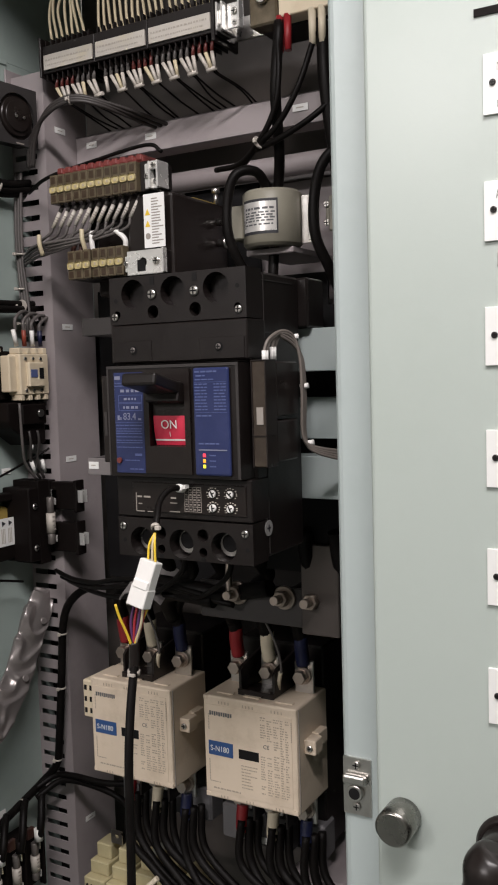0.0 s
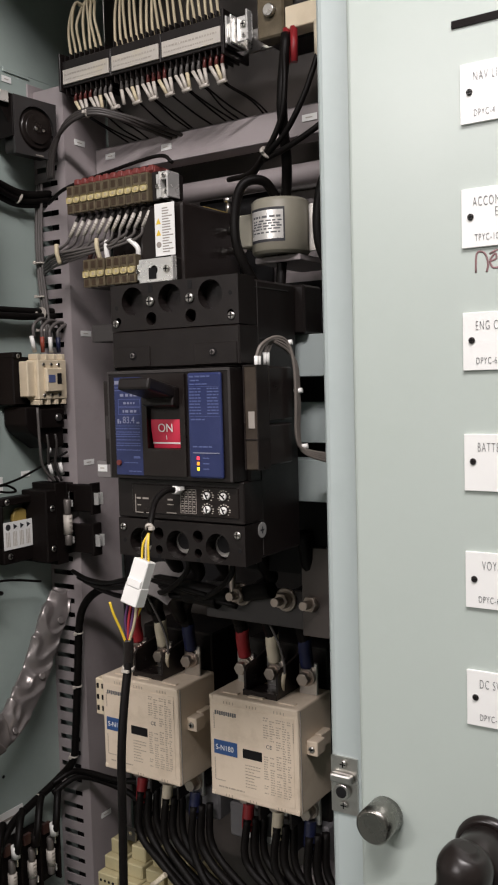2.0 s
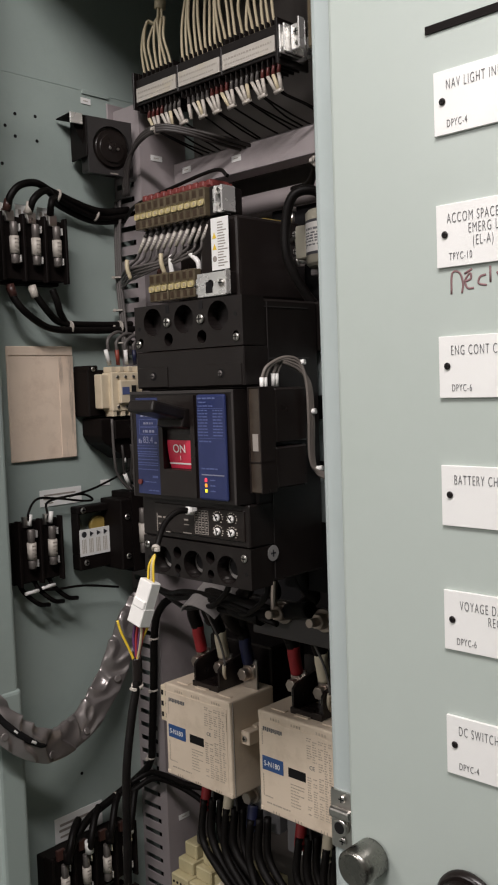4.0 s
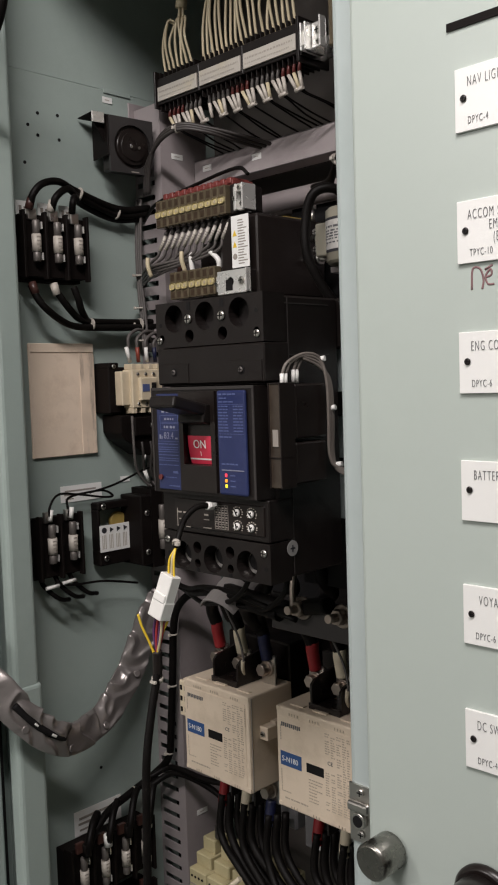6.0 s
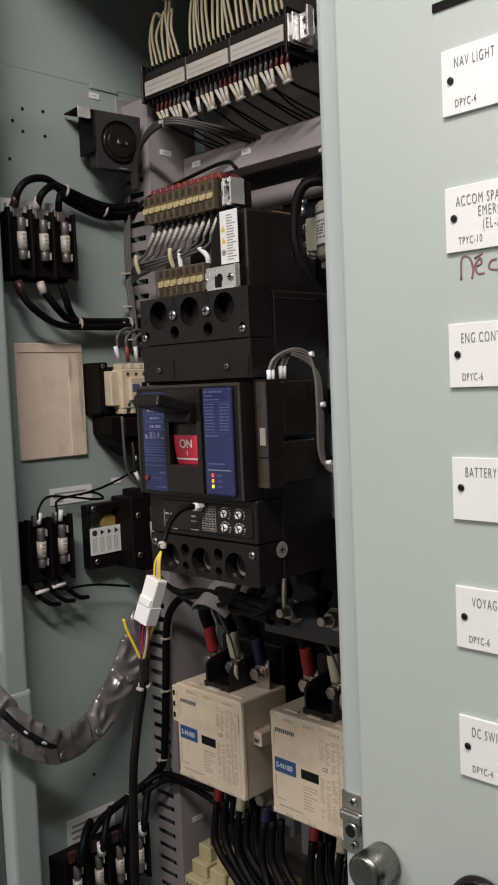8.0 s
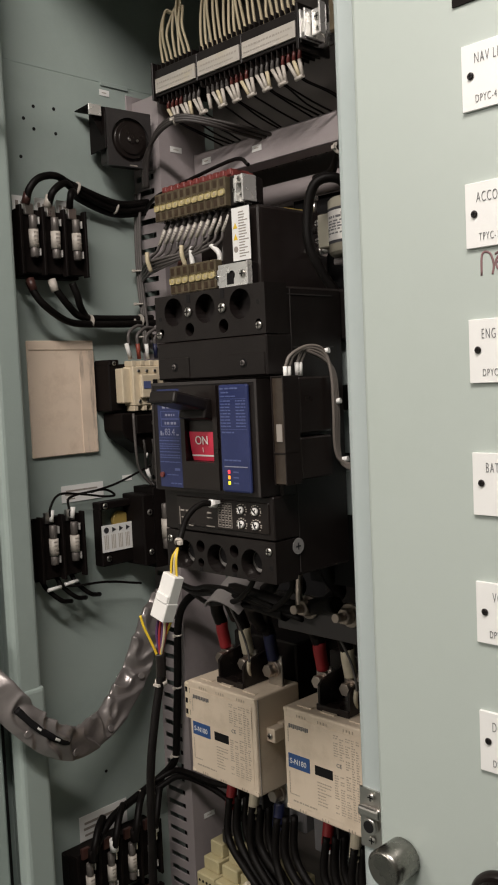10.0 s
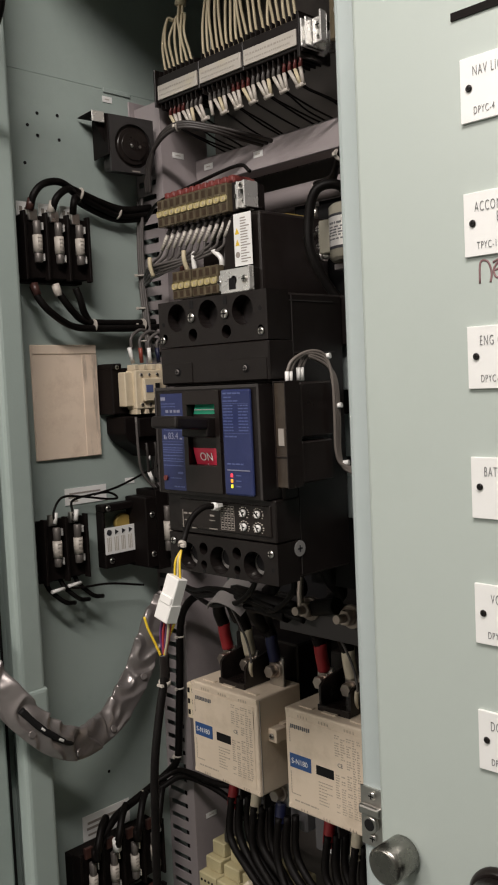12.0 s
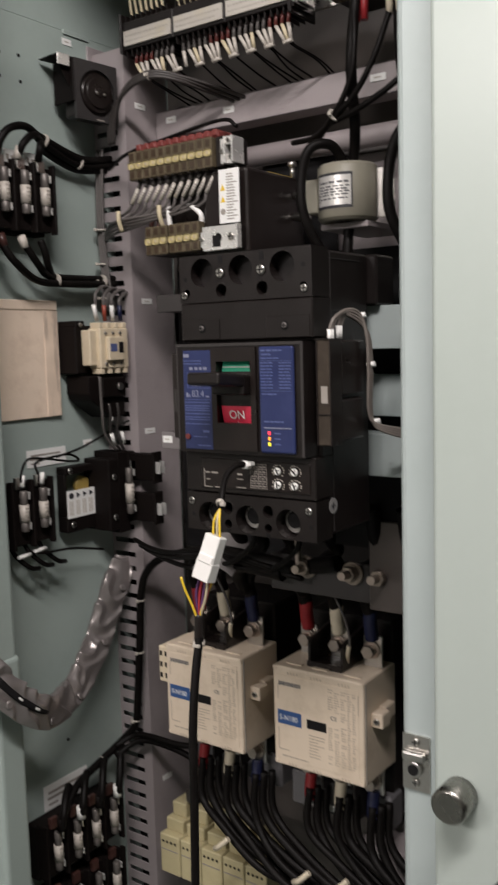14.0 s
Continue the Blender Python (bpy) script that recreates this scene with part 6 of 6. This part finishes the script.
# ---- between breaker and contactors ----
STUD = mat("tarnished_stud", (0.34, 0.29, 0.25), 0.42, metal=1.0, vary=0.2, scale=60)
bar = thing("busbar_support", pose(-0.60, 0.80, 1.242), "dark grey steel support plate with connection studs", "support")
part("plate", boxes((0.08, 0.245, 0.0, 0.004, 0.0, 0.040), bevel=0.001), DULL, bar)
for x in (0.128, 0.183, 0.216):
    bm = bmesh.new()
    cyl(bm, (x, 0.0, 0.030), (x, -0.004, 0.030), 0.0125, 20, bevel=0.0008)
    cyl(bm, (x, -0.004, 0.030), (x, -0.014, 0.031), 0.0085, 6, bevel=0.0008)
    cyl(bm, (x, -0.014, 0.031), (x, -0.026, 0.032), 0.0045, 12)
    part("stud", bm, STUD, bar, "worn plated stud and nut")
part("side_arm", boxes((0.204, 0.245, -0.006, -0.001, -0.004, 0.088), (0.243, 0.245, -0.001, 0.05, -0.004, 0.088), bevel=0.001), mat("brown_grey_plate", (0.085, 0.072, 0.066), 0.38, metal=0.4, vary=0.2, scale=25), bar, "brownish grey side plate")
part("back_plate", boxes((0.02, 0.30, 0.15, 0.155, -0.20, 0.09), bevel=0.001), BLACK, bar, "dark backing board")
for k, (xa, xb) in enumerate(((-0.671, -0.60), (-0.631, -0.57), (-0.589, -0.53), (-0.512, -0.475), (-0.472, -0.42), (-0.430, -0.385))):
    zt = 1.212 if k < 3 else 1.215
    cable("power_cable", [[(xa + 0.002, 0.854, zt), (xa + 0.004, 0.846, zt + 0.018), (xa + 0.02, 0.835, zt + 0.038), (0.5 * (xa + xb) + 0.02, 0.825, zt + 0.052), (xb + 0.012, 0.82, zt + 0.060), (xb + 0.03, 0.815, zt + 0.075), (xb + 0.03, 0.80, 1.31), (xb + 0.03, 0.79, 1.345)]], 0.0080, CABLE, "black power cable rising from a contactor terminal", "power cables")
cable("power_cable", [[(-0.80, 0.885, 1.250), (-0.75, 0.86, 1.249), (-0.69, 0.83, 1.256), (-0.63, 0.80, 1.272), (-0.57, 0.785, 1.278), (-0.50, 0.775, 1.272)], [(-0.79, 0.885, 1.243), (-0.74, 0.86, 1.243), (-0.67, 0.82, 1.254), (-0.60, 0.79, 1.270), (-0.54, 0.785, 1.270), (-0.47, 0.785, 1.262)], [(-0.78, 0.887, 1.238), (-0.72, 0.86, 1.236), (-0.65, 0.82, 1.245), (-0.58, 0.79, 1.262), (-0.50, 0.79, 1.262)]], 0.0030, CABLE, "black cables passing under the breaker", "crossing cables")
for x0 in (-0.595, -0.54):
    cable("thin_wire", [[(x0, 0.79, 1.262), (x0 + 0.04, 0.775, 1.272), (x0 + 0.08, 0.76, 1.30), (x0 + 0.09, 0.75, 1.33)]], 0.003, CABLE, "black wire under the breaker", "thin wires", "wire", 8)
bl = thing("insulating_sheet", pose(-0.612, 0.782, 1.250, 32, 0, 0), "grey bent insulating sheet over the cables", "sheet")
bm = bmesh.new()
arch = []
for k in range(13):
    a = radians(-66 + 132 * k / 12)
    arch.append([bm.verts.new((0.026 + rad * math.sin(a), y, -0.005 + rad * 0.85 * math.cos(a))) for y in (0.0, 0.05) for rad in (0.031, 0.0292)])
for u, v in zip(arch, arch[1:]):
    for i, j in ((0, 1), (1, 3), (3, 2), (2, 0)):
        bm.faces.new((u[i], u[j], v[j], v[i]))
bm.faces.new([arch[0][i] for i in (0, 1, 3, 2)]), bm.faces.new([arch[-1][i] for i in (2, 3, 1, 0)])
part("sheet", bm, mat("dull_grey_sheet", (0.26, 0.24, 0.235), 0.45, vary=0.12, scale=30), bl)
for xa, za in ((-0.552, 1.268),):
    bm = bmesh.new()
    tube(bm, [(-0.006, 0, 0.003), (0.0, -0.006, 0.004), (0.008, -0.006, -0.002), (0.012, -0.002, -0.010)], 0.0017, 8)
    solid("cable_tie", bm, MARK_GREY, "pale nylon cable tie with a cut tail", "cable tie", pose(xa, 0.806, za), "lower ties")
cable("power_cable", [[(-0.632, 0.846, 1.226), (-0.624, 0.826, 1.256), (-0.600, 0.804, 1.272), (-0.560, 0.790, 1.276), (-0.515, 0.786, 1.274), (-0.482, 0.790, 1.270)], [(-0.589, 0.846, 1.222), (-0.580, 0.822, 1.246), (-0.560, 0.802, 1.262), (-0.530, 0.790, 1.266), (-0.495, 0.788, 1.264)]], 0.0088, CABLE, "thick black cable bent over to the support studs", "power cables")
cable("power_cable", [[(-0.510, 0.850, 1.226), (-0.500, 0.826, 1.254), (-0.470, 0.800, 1.272), (-0.430, 0.792, 1.282)]], 0.0086, CABLE, "thick black cable bent over to the support studs", "power cables")
cable("thin_wire", [[(-0.478, 0.795, 1.335), (-0.478, 0.79, 1.29), (-0.476, 0.788, 1.272)]], 0.0038, COPPER, "bare plated earth strap hanging from the breaker", "thin wires", "wire", 8)

for xa in (-0.612, -0.452):
    w = thing("control_wire", pose(xa, 0.838, 1.150), "thin dark wire with a pale crimp sleeve beside the terminal", "wire", "terminal wires")
    bm = bmesh.new()
    tube(bm, [(0.0, 0.006, 0.004), (0.005, 0.0, 0.018), (0.010, -0.004, 0.036), (0.006, -0.008, 0.062), (-0.004, -0.016, 0.092), (-0.012, -0.016, 0.104)], 0.0014, 8)
    part("core", bm, WIRE_GREY, w)
    bm = bmesh.new()
    tube(bm, [(0.001, 0.005, 0.006), (0.005, -0.0005, 0.018), (0.0085, -0.003, 0.029)], 0.0024, 10)
    part("crimp_sleeve", bm, WHITE_RUBBER, w, "pale crimp sleeve")

# ---- below the contactors ----
def overload(m):
    q = thing("overload_relay", m, "dark grey thermal overload relay below the contactor", "relay", "overload relays")
    part("body", boxes((0.0, 0.12, 0.02, 0.11, 0.0, 0.045), bevel=0.003), BLACK, q)
    for x0, x1 in ((-0.004, 0.020), (0.030, 0.055), (0.066, 0.088), (0.102, 0.13)):
        part("shroud", boxes((x0, x1, 0.0, 0.03, 0.004, 0.046), bevel=0.0025), ARM_GREY, q, "dark grey terminal shroud")
    for x in (0.016, 0.048):
        part("paper_tag", boxes((x, x + 0.010, -0.0006, 0.0, 0.008, 0.016), bevel=0), PLATE, q)


overload(pose(-0.70, 0.885, 0.955))
overload(pose(-0.545, 0.875, 0.948))
rr = random.Random(11)
for base in (-0.688, -0.529):
    for k, x in enumerate((0.018, 0.058, 0.100)):
        x0 = base + x
        zs = 0.95 if base < -0.6 else 0.953
        for j in range(3):
            e = 0.0085 * j
            w1, w2, w3, w4 = (rr.uniform(-0.007, 0.007) for _ in range(4))
            cable("power_cable", [[(x0 + 0.002 + e * 0.7, 0.853 + e, zs + 0.038), (x0 + 0.004 + e, 0.846 + e, zs - 0.010), (x0 + 0.042 + e * 1.4 + w1, 0.838 + e + w2 * 0.5, zs - 0.042 + w3), (x0 + 0.098 + e * 1.6 + w2, 0.838 + e + w4, zs - 0.072 + w1), (x0 + 0.160 + e, 0.85 + e + w3, zs - 0.090 + w4), (x0 + 0.225, 0.87 + e, zs - 0.10)]], 0.0047 + 0.0006 * (j == 1), CABLE, "black power cable sweeping down from a contactor", "lower power cables")
for x, z in ((-0.62, 0.90), (-0.505, 0.895), (-0.455, 0.902)):
    bm = bmesh.new()
    tube(bm, [(-0.012, 0, -0.010), (0.0, -0.008, 0.0), (0.012, -0.004, 0.012)], 0.0034, 8)
    solid("cable_tie", bm, WHITE_RUBBER, "pale nylon cable tie with a cut tail", "cable tie", pose(x, 0.826, z), "lower ties")
# darker copy of the cream moulding: the cables' shade is in the colour
SHADED_CREAM = mat("shaded_cream_moulding", (0.50, 0.44, 0.26), 0.5, vary=0.1, scale=20, dirt=(0.2, 0.15, 0.07), dirt_scale=14, dirt_amount=0.35)
ct = thing("cream_terminal_row", pose(-0.772, 0.88, 0.786), "cream stepped terminal blocks in a row on a rail", "terminal block")
for i in range(5):
    x = i * 0.036
    g = boxes((x, x + 0.034, 0.0, 0.05, 0.0, 0.056), (x + 0.002, x + 0.032, 0.012, 0.05, 0.056, 0.074), (x + 0.006, x + 0.030, 0.022, 0.05, 0.074, 0.094), bevel=0.0015)
    b = part("block", g, SHADED_CREAM, ct)
    for k in range(4):
        bm = bmesh.new()
        cyl(bm, (x + 0.006 + k * 0.007, 0.0005, 0.046), (x + 0.006 + k * 0.007, -0.0006, 0.046), 0.0019, 10)
        part("screw_well", bm, DARK, b)
    part("groove", boxes((x + 0.002, x + 0.032, -0.0006, 0.0004, 0.034, 0.0355), bevel=0), GREY_INK, b)
for x in (0.030, 0.098):
    part("metal_tab", holed(x, x + 0.018, 0.098, 0.116, 0.024, 0.026, [(x + 0.009, 0.108, 0.0035)]), STEEL, ct)
tray = thing("lower_tray", pose(-0.458, 0.87, 0.84), "dark grey steel tray with white markers", "tray")
part("tray", boxes((0, 0.2, 0, 0.003, 0, 0.094), (0, 0.2, 0.003, 0.15, 0.091, 0.094), bevel=0.001), LILAC, tray)
for z in (0.076, 0.02):
    part("marker", boxes((0.004, 0.03, -0.0006, 0.0, z, z + 0.012), bevel=0), PLATE, tray)
rs = thing("stud_row", pose(-0.365, 0.86, 1.02), "column of plated screws on a dark strip", "terminal block")
part("strip", boxes((0, 0.03, 0.004, 0.03, -0.02, 0.22), bevel=0.001), BLACK, rs)
for z in (0.0, 0.05, 0.105, 0.135):
    screw(rs, 0.012, 0.004, z, 0.005)
part("marker", boxes((0.006, 0.022, 0.0034, 0.004, 0.182, 0.192), bevel=0), PLATE, rs)
cable("power_cable", [[(-0.86, 0.592, 1.852), (-0.80, 0.595, 1.862), (-0.742, 0.60, 1.871), (-0.705, 0.60, 1.880), (-0.684, 0.60, 1.900), (-0.678, 0.60, 1.925), (-0.695, 0.60, 1.955), (-0.76, 0.595, 1.972), (-0.86, 0.592, 1.977)]], 0.0052, CABLE, "black cable looping at the top of the open door", "door cables")


def motions():
    """The breaker's handle snaps from on to its tripped middle position."""
    x, y, z = handle_at
    on, tripped = pose(x, y, z, -13.5), pose(x, y, z, -5.7)
    walk(handle, [(0.0, on), (11.3, on), (11.37, pose(x, y, z, -5.2)), (11.45, tripped), (14.0, tripped)])


motions()
